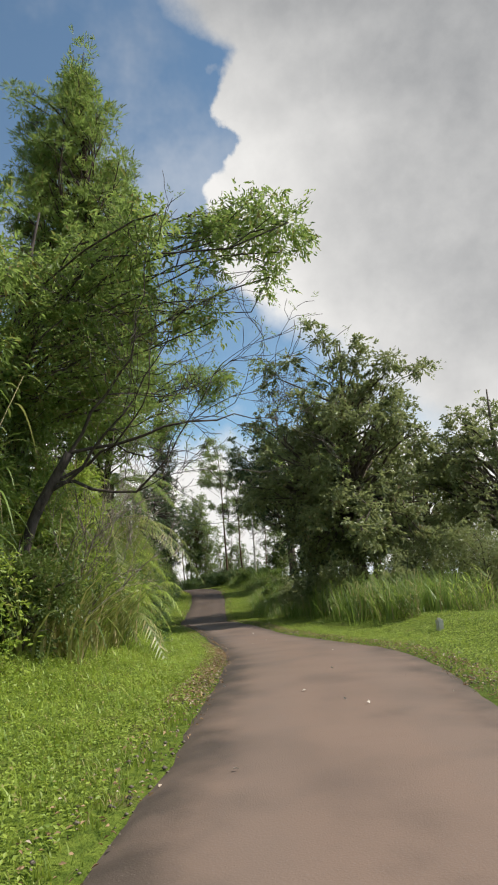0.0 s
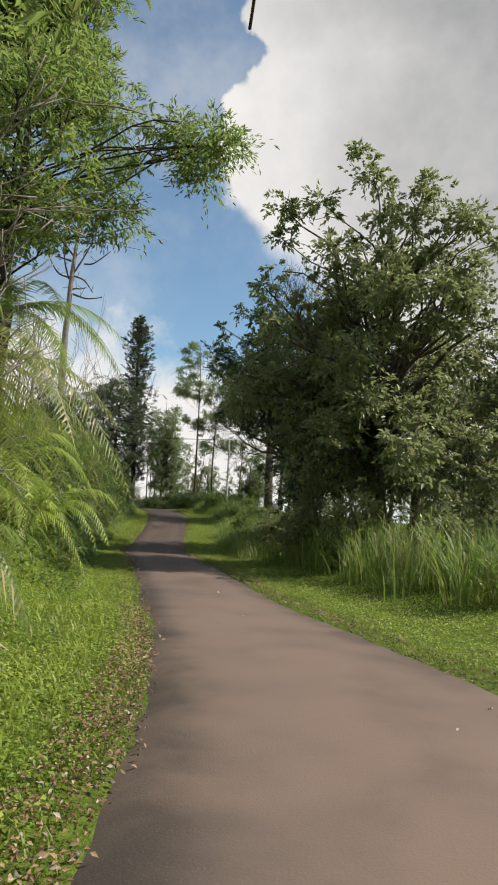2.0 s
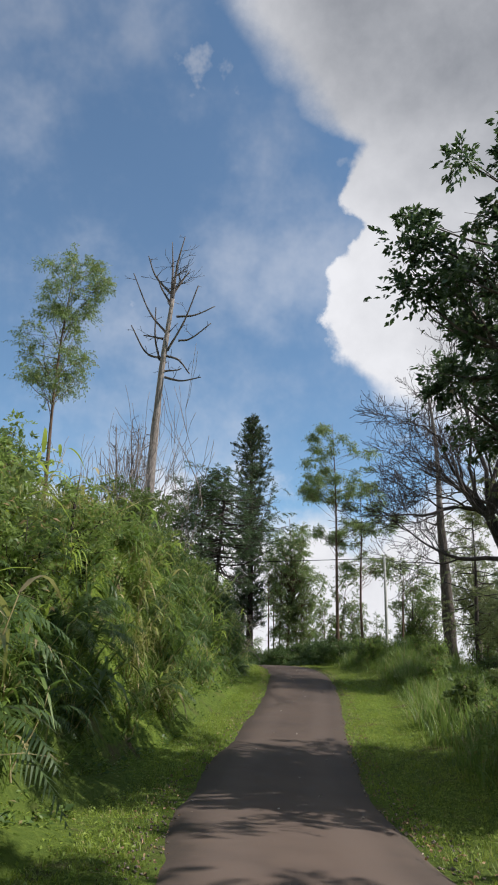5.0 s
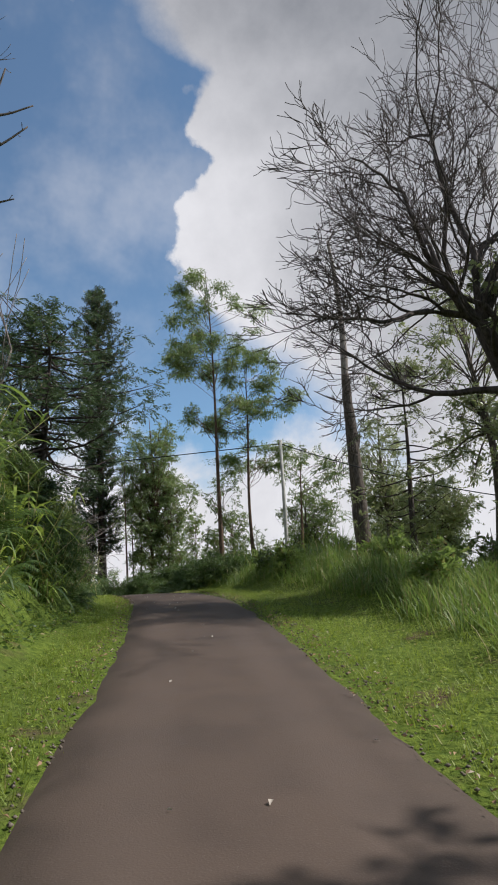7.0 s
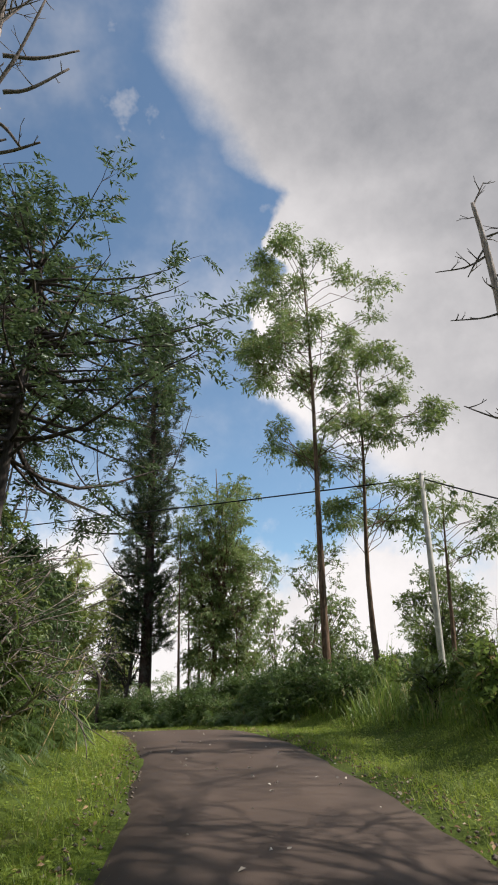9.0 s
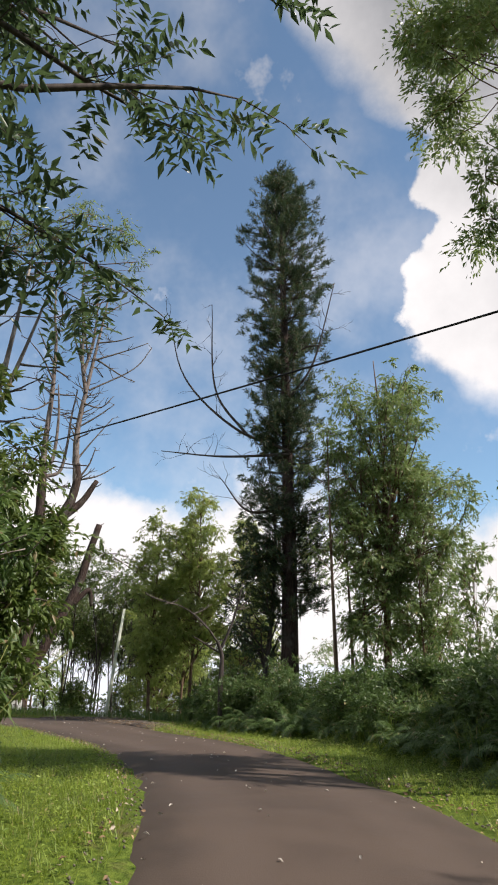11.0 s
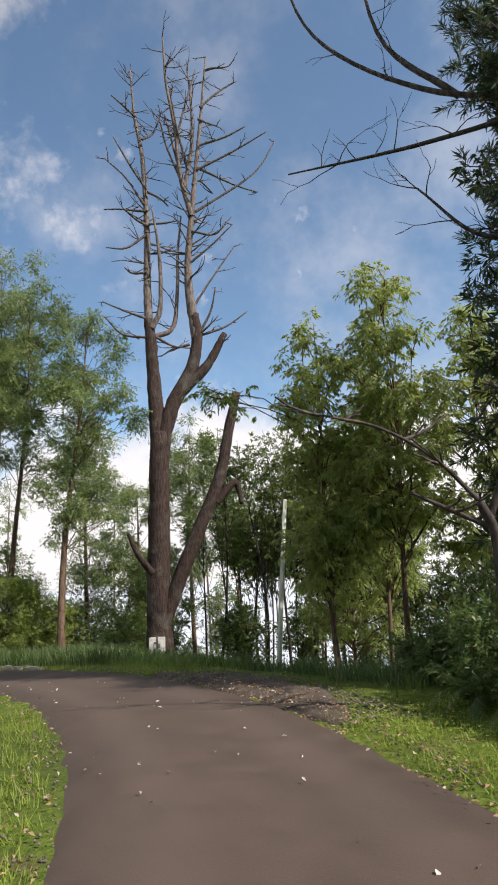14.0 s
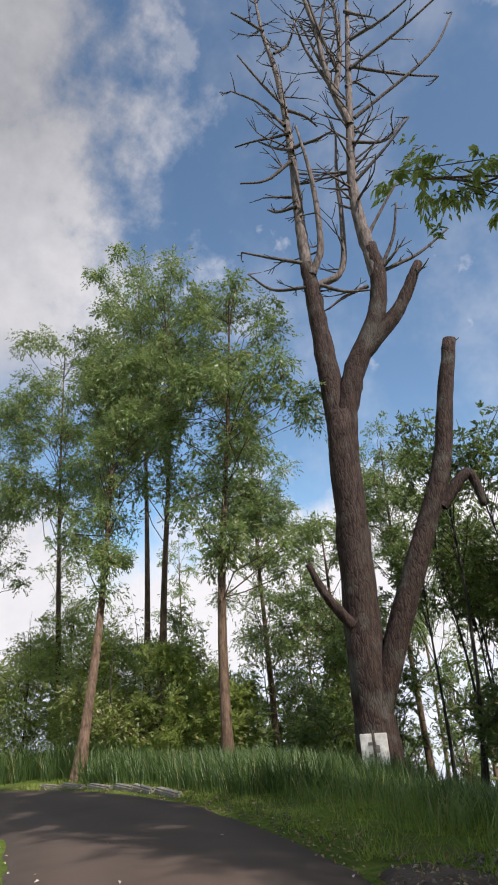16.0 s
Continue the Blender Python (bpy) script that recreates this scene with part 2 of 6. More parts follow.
BARK = bark_material("grey_brown_bark", (0.065, 0.05, 0.04), (0.17, 0.14, 0.115))
RED_BARK = bark_material("reddish_rough_bark", (0.028, 0.019, 0.016), (0.08, 0.052, 0.042), (0.1, 0.09, 0.075), 5.0, 0.03)
GUM_BARK = bark_material("gum_tree_bark", (0.085, 0.054, 0.036), (0.21, 0.14, 0.095), None, 1.5, 0.008)
DEAD_WOOD = bark_material("weathered_dead_wood", (0.14, 0.115, 0.1), (0.36, 0.31, 0.27), None, 2.0, 0.012)
GREY_LIMB = bark_material("grey_brown_dead_limb", (0.085, 0.066, 0.058), (0.25, 0.205, 0.18), None, 2.0, 0.012)
DARK_DEAD = bark_material("dark_dead_branch", (0.055, 0.045, 0.04), (0.17, 0.14, 0.12), None, 2.0, 0.008)
TWIG = bark_material("dark_twig_bark", (0.045, 0.036, 0.032), (0.11, 0.09, 0.08), None, 2.0, 0.006)


# ---- the lie of the land ----
# middle of the road: x, y, height, half width
ROAD = np.array([(0.6, -40, 0.0, 1.6), (0.6, -14, 0.0, 1.6), (0.6, 0, 0.0, 1.7), (0.77, 6, -0.06, 1.55), (0.98, 11, -0.27, 1.68), (0.6, 15, -0.5, 1.45), (-0.2, 19, -0.64, 1.24),
                 (-1.0, 24, -0.78, 1.2), (-1.95, 30, -1.05, 1.28), (-2.8, 35.5, -1.36, 1.4), (-3.1, 41, -1.24, 1.35), (-3.3, 46, -0.92, 1.35), (-3.8, 53, -0.46, 1.35),
                 (-4.7, 59, -0.27, 1.4), (-5.9, 63.5, -0.24, 1.5), (-7.6, 67, -0.42, 1.5), (-9.9, 70.5, -0.62, 1.5), (-12.6, 73.5, -0.86, 1.5), (-16, 76.2, -1.0, 1.5),
                 (-20.5, 78.6, -1.25, 1.5), (-25.5, 80.3, -1.62, 1.5), (-31, 80.4, -1.95, 1.5), (-38, 78.5, -2.4, 1.5), (-48, 73, -3.0, 1.5), (-70, 60, -4.5, 1.5)], float)


def smooth_line(p, per=16):
    """A Catmull-Rom line through the rows of p."""
    q = np.vstack([2 * p[0] - p[1], p, 2 * p[-1] - p[-2]])
    t = np.linspace(0, 1, per, endpoint=False)[:, None]
    out = [0.5 * (2 * b + (c - a) * t + (2 * a - 5 * b + 4 * c - d) * t**2 + (3 * b - a - 3 * c + d) * t**3) for a, b, c, d in zip(q, q[1:], q[2:], q[3:])]
    return np.vstack([*out, p[-1:]])


LINE = smooth_line(ROAD)
AHEAD = np.gradient(LINE[:, :2], axis=0)
AHEAD /= np.linalg.norm(AHEAD, axis=1)[:, None]
LEFT = np.stack([-AHEAD[:, 1], AHEAD[:, 0]], 1)
RUN = np.r_[0, np.cumsum(np.linalg.norm(np.diff(LINE[:, :2], axis=0), axis=1))]


def ripple(x, y, scale, seed=0.0):
    """Cheap smooth unevenness, about -1 to 1."""
    a, b = x / scale + seed, y / scale - 1.7 * seed
    return (np.sin(a * 1.3 + 2.1 * np.sin(b * 0.7)) + np.sin(b * 1.7 + 1.3 * np.sin(a * 1.1 + 0.5)) + np.sin((a + b) * 2.3 + 1.0) * 0.6) / 2.6


def step(v, a, b):
    t = np.clip((v - a) / (b - a), 0, 1)
    return t * t * (3 - 2 * t)


def by_road(x, y):
    """The nearest sample of the road's middle, and the signed way from it, to the left."""
    x, y = np.atleast_1d(np.asarray(x, float)), np.atleast_1d(np.asarray(y, float))
    near = np.empty(len(x), int)
    for a in range(0, len(x), 4000):
        near[a : a + 4000] = ((x[a : a + 4000, None] - LINE[:, 0]) ** 2 + (y[a : a + 4000, None] - LINE[:, 1]) ** 2).argmin(1)
    off = np.stack([x, y], 1) - LINE[near, :2]
    side = (off * LEFT[near]).sum(1)
    return near, np.where(np.linalg.norm(off, axis=1) > np.abs(side) + 3, np.sign(side + 1e-9) * np.linalg.norm(off, axis=1), side)


def ground_height(x, y):
    x, y = np.atleast_1d(np.asarray(x, float)), np.atleast_1d(np.asarray(y, float))
    near, side = by_road(x, y)
    yr, half, z = LINE[near, 1], LINE[near, 3], LINE[near, 2].copy()
    run = RUN[near]
    left, right = side - half, -side - half
    bank = np.interp(run, [30, 45, 58, 68, 76, 92, 97, 104, 110, 118], [0.4, 0.7, 1.0, 2.8, 3.9, 3.8, 1.8, 0.8, 0.25, 0.2])
    hill = np.interp(run, [50, 70, 95, 110], [0.0, 0.16, 0.2, 0.0])
    z += np.where(left > 0, bank * step(left, 0.9, 3.6) * (1 + 0.22 * step(left, 1.2, 2.6) * ripple(x, y, 1.3, 9.0)) + hill * 11 * step(left, 5, 18) * (1 - step(left, 18, 42)), 0)
    mound = np.interp(run, [40, 60, 90, 98, 106, 116, 124], [0.25, 0.3, 0.35, 0.75, 0.7, 0.4, 0.0])
    fall = np.interp(run, [95, 112, 120, 126, 132, 140], [0.05, 0.1, 0.2, 0.26, 0.16, 0.12])
    z += np.where(right > 0, mound * step(right, 1.2, 3.5) - fall * np.clip(right - np.interp(run, [112, 120], [5, 1.6]), 0, 60) - 0.05 * np.clip(right - 20, 0, 300), 0)
    drop = np.interp(run, [112, 119, 127, 133, 140], [0.0, 0.32, 0.45, 0.3, 0.2])
    z -= np.where(right > 0, drop * np.clip(right - np.interp(run, [112, 120, 127, 131], [8, 6.0, 6.6, 9.0]), 0, 70), 0)
    z -= np.where(left > 0, 0.06 * np.clip(left - 30, 0, 400), 0)
    # far from the lane the inner side is one smooth hill
    knoll = 3.0 * np.exp(-(((x + 22) / 16) ** 2) - ((y - 52) / 24) ** 2) - 0.8 - 0.04 * np.clip(np.hypot(x + 8, y - 48) - 36, 0, 500)
    z += (knoll - z) * step(left, 9, 24)
    out = np.maximum(left, right)
    z += 0.05 * ripple(x, y, 1.9) * step(out, 0.3, 1.5) + 0.18 * ripple(x, y, 7.0, 3.0) * step(out, 3, 8) + 0.02 * ripple(x, y, 0.7, 5.0) * step(out, 0.0, 0.5)
    z += np.where(out < 0.12, -0.07, 0.0) * step(0.12 - out, 0.0, 0.3)
    return np.maximum(z, -42.0)


def ground_at(x, y):
    return float(ground_height(x, y)[0])


def mesh_from(name, verts, faces, mats, uv=None, slots=None, smooth=False):
    """A mesh from arrays; all faces have the same number of corners."""
    me = bpy.data.meshes.new(name)
    verts, faces = np.asarray(verts, np.float32), np.asarray(faces, np.int32)
    k = faces.shape[1]
    me.vertices.add(len(verts))
    me.vertices.foreach_set("co", verts.ravel())
    me.loops.add(faces.size)
    me.loops.foreach_set("vertex_index", faces.ravel())
    me.polygons.add(len(faces))
    me.polygons.foreach_set("loop_start", np.arange(0, faces.size, k, dtype=np.int32))
    me.polygons.foreach_set("loop_total", np.full(len(faces), k, np.int32))
    for m in mats if isinstance(mats, (list, tuple)) else [mats]:
        me.materials.append(m)
    if slots is not None:
        me.polygons.foreach_set("material_index", np.asarray(slots, np.int32))
    if smooth:
        me.polygons.foreach_set("use_smooth", np.ones(len(faces), bool))
    if uv is not None:
        layer = me.uv_layers.new(name="UVMap")
        layer.data.foreach_set("uv", np.asarray(uv, np.float32)[faces.ravel()].ravel())
    me.update(calc_edges=True)
    me.validate()
    return me


def grid_faces(rows, cols):
    a = (np.arange(rows - 1)[:, None] * cols + np.arange(cols - 1)).ravel()
    return np.stack([a, a + 1, a + cols + 1, a + cols], 1)


def spread(a, b, d, far):
    """Even steps from a to b, then growing ones out to far on both sides."""
    out, s = [], d
    while (sum(out) if out else 0) < far:
        s *= 1.25
        out.append(s)
    out = np.cumsum(out)
    return np.r_[a - out[::-1], np.arange(a, b + d / 2, d), b + out]


gx, gy = spread(-45, 22, 0.6, 2500), spread(-6, 100, 0.6, 2500)
xx, yy = np.meshgrid(gx, gy)
zz = ground_height(xx.ravel(), yy.ravel())
ground = new("ground", mesh_from("ground", np.stack([xx.ravel(), yy.ravel(), zz], 1), grid_faces(len(gy), len(gx)), SOIL, smooth=True))
tagged(ground, "grassy hillside soil falling away into a valley", "ground", kind="structure")

# a flat sheet below the horizon with distant haze put into its colour
haze_grid = np.array([(x, y, -26.0) for y in (-2900, -900, -300, 100, 500, 1000, 2900) for x in (-2900, -900, -300, 0, 300, 900, 2900)], float)
mist = new("backdrop", mesh_from("backdrop", haze_grid, grid_faces(7, 7), HAZE_COLOUR))
tagged(mist, "flat pale sheet coloured as haze, filling the valley to the horizon", "mist", kind="structure")

# the road: a thin slab with crumbling edges
n_line, across = len(LINE), 13
u = np.linspace(-1, 1, across)
edge_l = LINE[:, 3] + 0.045 * ripple(RUN, RUN * 0, 0.8) + 0.035 * ripple(RUN * 3.1, RUN, 0.5, 2.0)
edge_r = LINE[:, 3] + 0.045 * ripple(RUN, RUN * 0, 0.9, 4.0) + 0.035 * ripple(RUN * 2.7, RUN, 0.5, 7.0)
off = np.where(u[None] > 0, u[None] * edge_l[:, None], u[None] * edge_r[:, None])
rx = LINE[:, 0, None] + LEFT[:, 0, None] * off
ry = LINE[:, 1, None] + LEFT[:, 1, None] * off
rz = LINE[:, 2, None] + 0.035 * (1 - u[None] ** 2) + 0.012 * ripple(rx, ry, 1.5, 1.0)
rz[:, 0] -= 0.09
rz[:, -1] -= 0.09
road_uv = np.stack([np.broadcast_to(u * 0.5 + 0.5, rx.shape).ravel(), np.broadcast_to(RUN[:, None], rx.shape).ravel()], 1)
road = new("road", mesh_from("road", np.stack([rx, ry, rz], -1).reshape(-1, 3), grid_faces(n_line, across)[:, ::-1], ASPHALT, uv=road_uv, smooth=True))
tagged(road, "narrow worn brownish asphalt lane with crumbling edges", "road", kind="structure")


# bare trodden earth on the outer edge of the bend
run = np.arange(118.0, 125.1, 0.25)
reach = 1.1 * np.clip(np.sin(np.pi * (run - 118.0) / 7.1), 0, 1) ** 0.5 + 0.2 * ripple(run, run * 0, 0.5, 3.0)
strip = np.linspace(-0.25, 1.0, 9)
k = np.searchsorted(RUN, run).clip(0, len(RUN) - 1)
ex = LINE[k, 0, None] - LEFT[k, 0, None] * (LINE[k, 3, None] + np.maximum(reach, 0.1)[:, None] * strip)
ey = LINE[k, 1, None] - LEFT[k, 1, None] * (LINE[k, 3, None] + np.maximum(reach, 0.1)[:, None] * strip)
ez = ground_height(ex.ravel(), ey.ravel()).reshape(ex.shape) + 0.03
ez[:, -1] -= 0.1
ez[:, 0] -= 0.1
ez[[0, -1]] -= 0.1
earth = new("ground_patch", mesh_from("ground_patch", np.stack([ex, ey, ez], -1).reshape(-1, 3), grid_faces(len(run), 9), EARTH, smooth=True))
tagged(earth, "patch of bare brown earth and grit beside the bend", "ground", kind="structure")


# ---- building blocks ----
def part(name, me, parent, label=""):
    ob = new(name, me)
    ob.parent = parent
    return tagged(ob, label)


def thing(name, x, y, z, label, category, group=""):
    ob = new(name)
    ob.location = (x, y, z)
    ob.empty_display_size = 0.2
    return tagged(ob, label, category, group)


def unit(v):
    return v / (np.linalg.norm(v, axis=-1, keepdims=True) + 1e-9)


class Wood:
    """Gathers tapered, bent tubes into one mesh."""

    def __init__(self):
        self.v, self.f, self.n = [], [], 0

    def tube(self, pts, radii, sides=7, knots=0.0, rng=None):
        pts, radii = np.asarray(pts, float), np.asarray(radii, float)
        way = unit(np.gradient(pts, axis=0))
        ref = np.array([1.0, 0.13, 0.07]) if abs(way[0, 0]) < 0.8 else np.array([0.1, 1.0, 0.1])
        a = unit(np.cross(way, ref))
        b = np.cross(way, a)
        turn = np.linspace(0, 2 * np.pi, sides, endpoint=False)
        r = radii[:, None] * np.ones(sides)
        if knots and rng is not None:
            r = r * (1 + knots * rng.normal(size=r.shape))
        ring = pts[:, None] + r[..., None] * (np.cos(turn)[:, None] * a[:, None] + np.sin(turn)[:, None] * b[:, None])
        m = len(pts)
        i = (np.arange(m - 1)[:, None] * sides + np.arange(sides)).ravel()
        j = (np.arange(m - 1)[:, None] * sides + (np.arange(sides) + 1) % sides).ravel()
        self.f.append(np.stack([i, j, j + sides, i + sides], 1) + self.n)
        self.v.append(ring.reshape(-1, 3))
        cap = np.arange(sides - 2)
        top = self.n + (m - 1) * sides
        self.f.append(np.stack([np.full(sides - 2, top), top + cap + 1, top + cap + 2, top + cap + 2], 1))
        self.n += m * sides

    def mesh(self, name, mat, twigs=None, twig_mat=None):
        """The mesh; the tubes of a second gathering may join it in another material."""
        v, f = np.vstack(self.v), np.vstack(self.f)
        first = len(f)
        if twigs is not None and twigs.v:
            f = np.vstack([f, np.vstack(twigs.f) + len(v)])
            v = np.vstack([v, *twigs.v])
        me = bpy.data.meshes.new(name)
        me.from_pydata(v.tolist(), [], [tuple(q) if q[2] != q[3] else tuple(q[:3]) for q in f.tolist()])
        me.materials.append(mat)
        if twig_mat is not None:
            me.materials.append(twig_mat)
            me.polygons.foreach_set("material_index", (np.arange(len(me.polygons)) >= first).astype(np.int32))
        me.polygons.foreach_set("use_smooth", np.ones(len(me.polygons), bool))
        return me


def curve_pts(a, b, rng, bend=0.15, n=7, sag=0.0, lift=0.0):
    """A wandering line from a to b."""
    a, b = np.asarray(a, float), np.asarray(b, float)
    t = np.linspace(0, 1, n)[:, None]
    size = np.linalg.norm(b - a)
    k1, k2 = rng.normal(size=3) * bend * size, rng.normal(size=3) * bend * size * 0.4
    p = a + (b - a) * t + k1 * np.sin(np.pi * t) * 0.6 + k2 * np.sin(2 * np.pi * t)
    p[:, 2:] += (lift - sag) * size * np.sin(np.pi * t)
    return p


def leaf_mesh(name, centres, ways, length, width, mat, rng, droop=0.0, fold=0.25, halves=2, face=1.0):
    """Pointed leaves of one face, or of two folded halves, at the centres, pointing along ways; face: how far they turn up to the sky."""
    n = len(centres)
    way = unit(ways + rng.normal(size=(n, 3)) * 0.28)
    way[:, 2] -= droop
    way = unit(way)
    side = unit(np.cross(way, rng.normal(size=(n, 3)) * 0.6 + [0, 0, face]))
    up = np.cross(side, way)
    size = rng.uniform(0.6, 1.25, (n, 1))
    l, w_ = length * size, width * size
    a, d = centres, centres + way * l - up * l * 0.12
    mid = centres + way * l * 0.45
    b, c = mid + side * w_ * 0.5 + up * w_ * fold, mid - side * w_ * 0.5 + up * w_ * fold
    if halves == 1:
        return mesh_from(name, np.stack([a + side * w_ * 0.35, mid - side * w_ * 0.65, d], 1).reshape(-1, 3), np.arange(3 * n).reshape(-1, 3), mat)
    v = np.stack([a, b, d, c], 1).reshape(-1, 3)
    i = np.arange(n)[:, None] * 4
    return mesh_from(name, v, np.vstack([i + [0, 1, 2], i + [0, 2, 3]]), mat)


def clump_leaves(rng, centres, radii, count, flat=0.8, shell=0.5, per=11, sag=0.25):
    """Leaf places and ways: sprays that reach outward from the clumps' middles, with leaves to both sides of each."""
    centres, radii = np.asarray(centres, float), np.asarray(radii, float)
    m = max(1, count // per)
    pick = rng.choice(len(centres), m, p=radii**2 / (radii**2).sum())
    d = unit(rng.normal(size=(m, 3)) + [0, 0, 0.2])
    size = radii[pick][:, None] * (1 + 0.15 * rng.normal(size=(m, 1)))
    start = centres[pick] + d * size * rng.uniform(0, 0.3 + 0.3 * shell, (m, 1)) * [1, 1, flat]
    reach = size * rng.uniform(0.45, 0.95, (m, 1))
    side = unit(np.cross(d, unit(np.array([0, 0, 1.0]) + 0.5 * rng.normal(size=(m, 3)))))
    t = np.linspace(0.12, 1.0, per)[None, :, None]
    hand = np.where(np.arange(per) % 2, 1.0, -1.0)[None, :, None]
    at = start[:, None] + (d * reach)[:, None] * t * [1, 1, flat] - np.array([0, 0, sag]) * reach[:, None] * t**2
    ways = d[:, None] * (0.45 + 0.6 * t) + side[:, None] * hand * (1.05 - 0.8 * t)
    at = at + rng.normal(size=at.shape) * 0.06 * size[:, None]
    return at.reshape(-1, 3), unit(ways).reshape(-1, 3)


def tree(name, x, y, height, label, category="tree", trunk_r=0.18, lean=(0, 0), crown=(), clumps=24, clump_r=0.7, leaves=6000, leaf=(0.14, 0.06), mat=BROAD, bark=BARK,
         droop=0.2, seed=1, base=None, group="", branch_from=0.35, flat=0.8, shell=0.5, bend=0.03, rise=0.1, near=True, twigs=2, slope=0.3, stout=1.0, pads=False):
    """A tree: tapered trunk, limbs out to clumps of leaves. crown: ellipsoids (dx, dy, z0 above the foot, rx, rz); pads: clumps stand apart."""
    rng = np.random.default_rng(seed)
    z = ground_at(x, y) - 0.1 if base is None else base
    root = thing(name, x, y, z, label, category, group)
    top = np.array([lean[0], lean[1], height * 0.96])
    wood = Wood()
    spine = curve_pts((0, 0, 0), top, rng, bend, 14)
    spine[0] = 0
    t = np.linspace(0, 1, 14)
    rad = trunk_r * (1 - 0.9 * t**0.9) + trunk_r * 0.5 * np.exp(-t * 30)
    wood.tube(spine, rad, 9 if near else 6, 0.05, rng)
    part("trunk", wood.mesh(name + "_trunk", bark), root)
    wood = Wood()
    cents, rads = [], []
    vol = np.array([c[3] ** 2 * c[4] for c in crown], float)
    for k in rng.choice(len(crown), clumps, p=vol / vol.sum()):
        dx, dy, cz, cr, ch = crown[k]
        d = unit(rng.normal(size=3)) * rng.uniform(0.7 if pads else 0.45, 1.0)
        cents.append([dx + d[0] * cr, dy + d[1] * cr, cz + d[2] * ch])
        rads.append(clump_r * rng.uniform(0.6, 1.3))
    more_c, more_r = [], []
    for c, r in zip(cents, rads):
        hang = np.clip((c[2] - slope * np.hypot(c[0], c[1]) - rise * height) / height + rng.uniform(-0.1, 0.05), branch_from, 0.93)
        k = hang * 13
        i = int(k)
        start = spine[i] + (spine[min(i + 1, 13)] - spine[i]) * (k - i)
        br = max(0.012, stout * rad[i] * rng.uniform(0.28, 0.5))
        p = curve_pts(start, c, rng, 0.1, 6, 0.0, 0.06)
        wood.tube(p if near else p[[0, 2, 4, 5]], np.linspace(br, 0.012, 6 if near else 4), 5 if near else 3)
        for t_, w_ in ((0.62, 0.5), (0.82, 0.75)):
            if not pads and rng.uniform() < 0.8:
                more_c.append(p[int(t_ * 5)] + rng.normal(size=3) * r * 0.45)
                more_r.append(r * w_ * rng.uniform(0.6, 1.1))
        for _ in range(1 if pads else 2):
            more_c.append(np.asarray(c) + unit(rng.normal(size=3)) * r * rng.uniform(0.7, 1.35))
            more_r.append(r * rng.uniform(0.3, 0.6))
        for _ in range(twigs if near else 1):
            q = np.asarray(c) + unit(rng.normal(size=3)) * r * 0.9
            wood.tube(curve_pts(p[rng.integers(3, 6)], q, rng, 0.15, 4), np.linspace(br * 0.35 + 0.004, 0.004, 4), 3)
    part("branchwork", wood.mesh(name + "_branches", bark), root)["kind"] = "stuff"
    if leaves:
        at, ways = clump_leaves(rng, [*cents, *more_c], [*rads, *more_r], leaves, flat, shell)
        part("crown", leaf_mesh(name + "_crown", at, ways, leaf[0], leaf[1], mat, rng, droop, halves=2 if near else 1), root)
    return root


def branching(wood, rng, start, way, length, radius, depth, spread_=0.6, up=0.15, sides=6, kids=(3, 5), tips=None, thin=0.006, ratio=0.62, curl=0.25):
    """A limb that splits and splits again."""
    n = 6 if radius > 0.02 else 4
    p, d = [np.asarray(start, float)], unit(np.asarray(way, float))
    for _ in range(n):
        d = unit(d + rng.normal(size=3) * curl * 0.5 + np.array([0, 0, up * 0.3]))
        p.append(p[-1] + d * length / n)
    p = np.array(p)
    end = max(thin, radius * 0.45)
    wood.tube(p, np.linspace(radius, end, n + 1), sides if radius > 0.05 else (5 if radius > 0.02 else 3), 0.04 if radius > 0.05 else 0.0, rng)
    if depth == 0:
        if tips is not None:
            tips.append((p[-1], d))
        return
    for _ in range(rng.integers(*kids)):
        i = rng.integers(2, n + 1)
        side = unit(np.cross(d, rng.normal(size=3)))
        k = unit(unit(p[i] - p[i - 1]) + side * spread_ * rng.uniform(0.6, 1.4))
        branching(wood, rng, p[i], k, length * ratio * rng.uniform(0.75, 1.2), max(thin, radius * (1 - i / n * 0.55) * 0.6), depth - 1, spread_, up, sides, kids, tips, thin, ratio, curl)
    branching(wood, rng, p[-1], unit(d + rng.normal(size=3) * 0.25), length * ratio, end, depth - 1, spread_, up, sides, kids, tips, thin, ratio, curl)


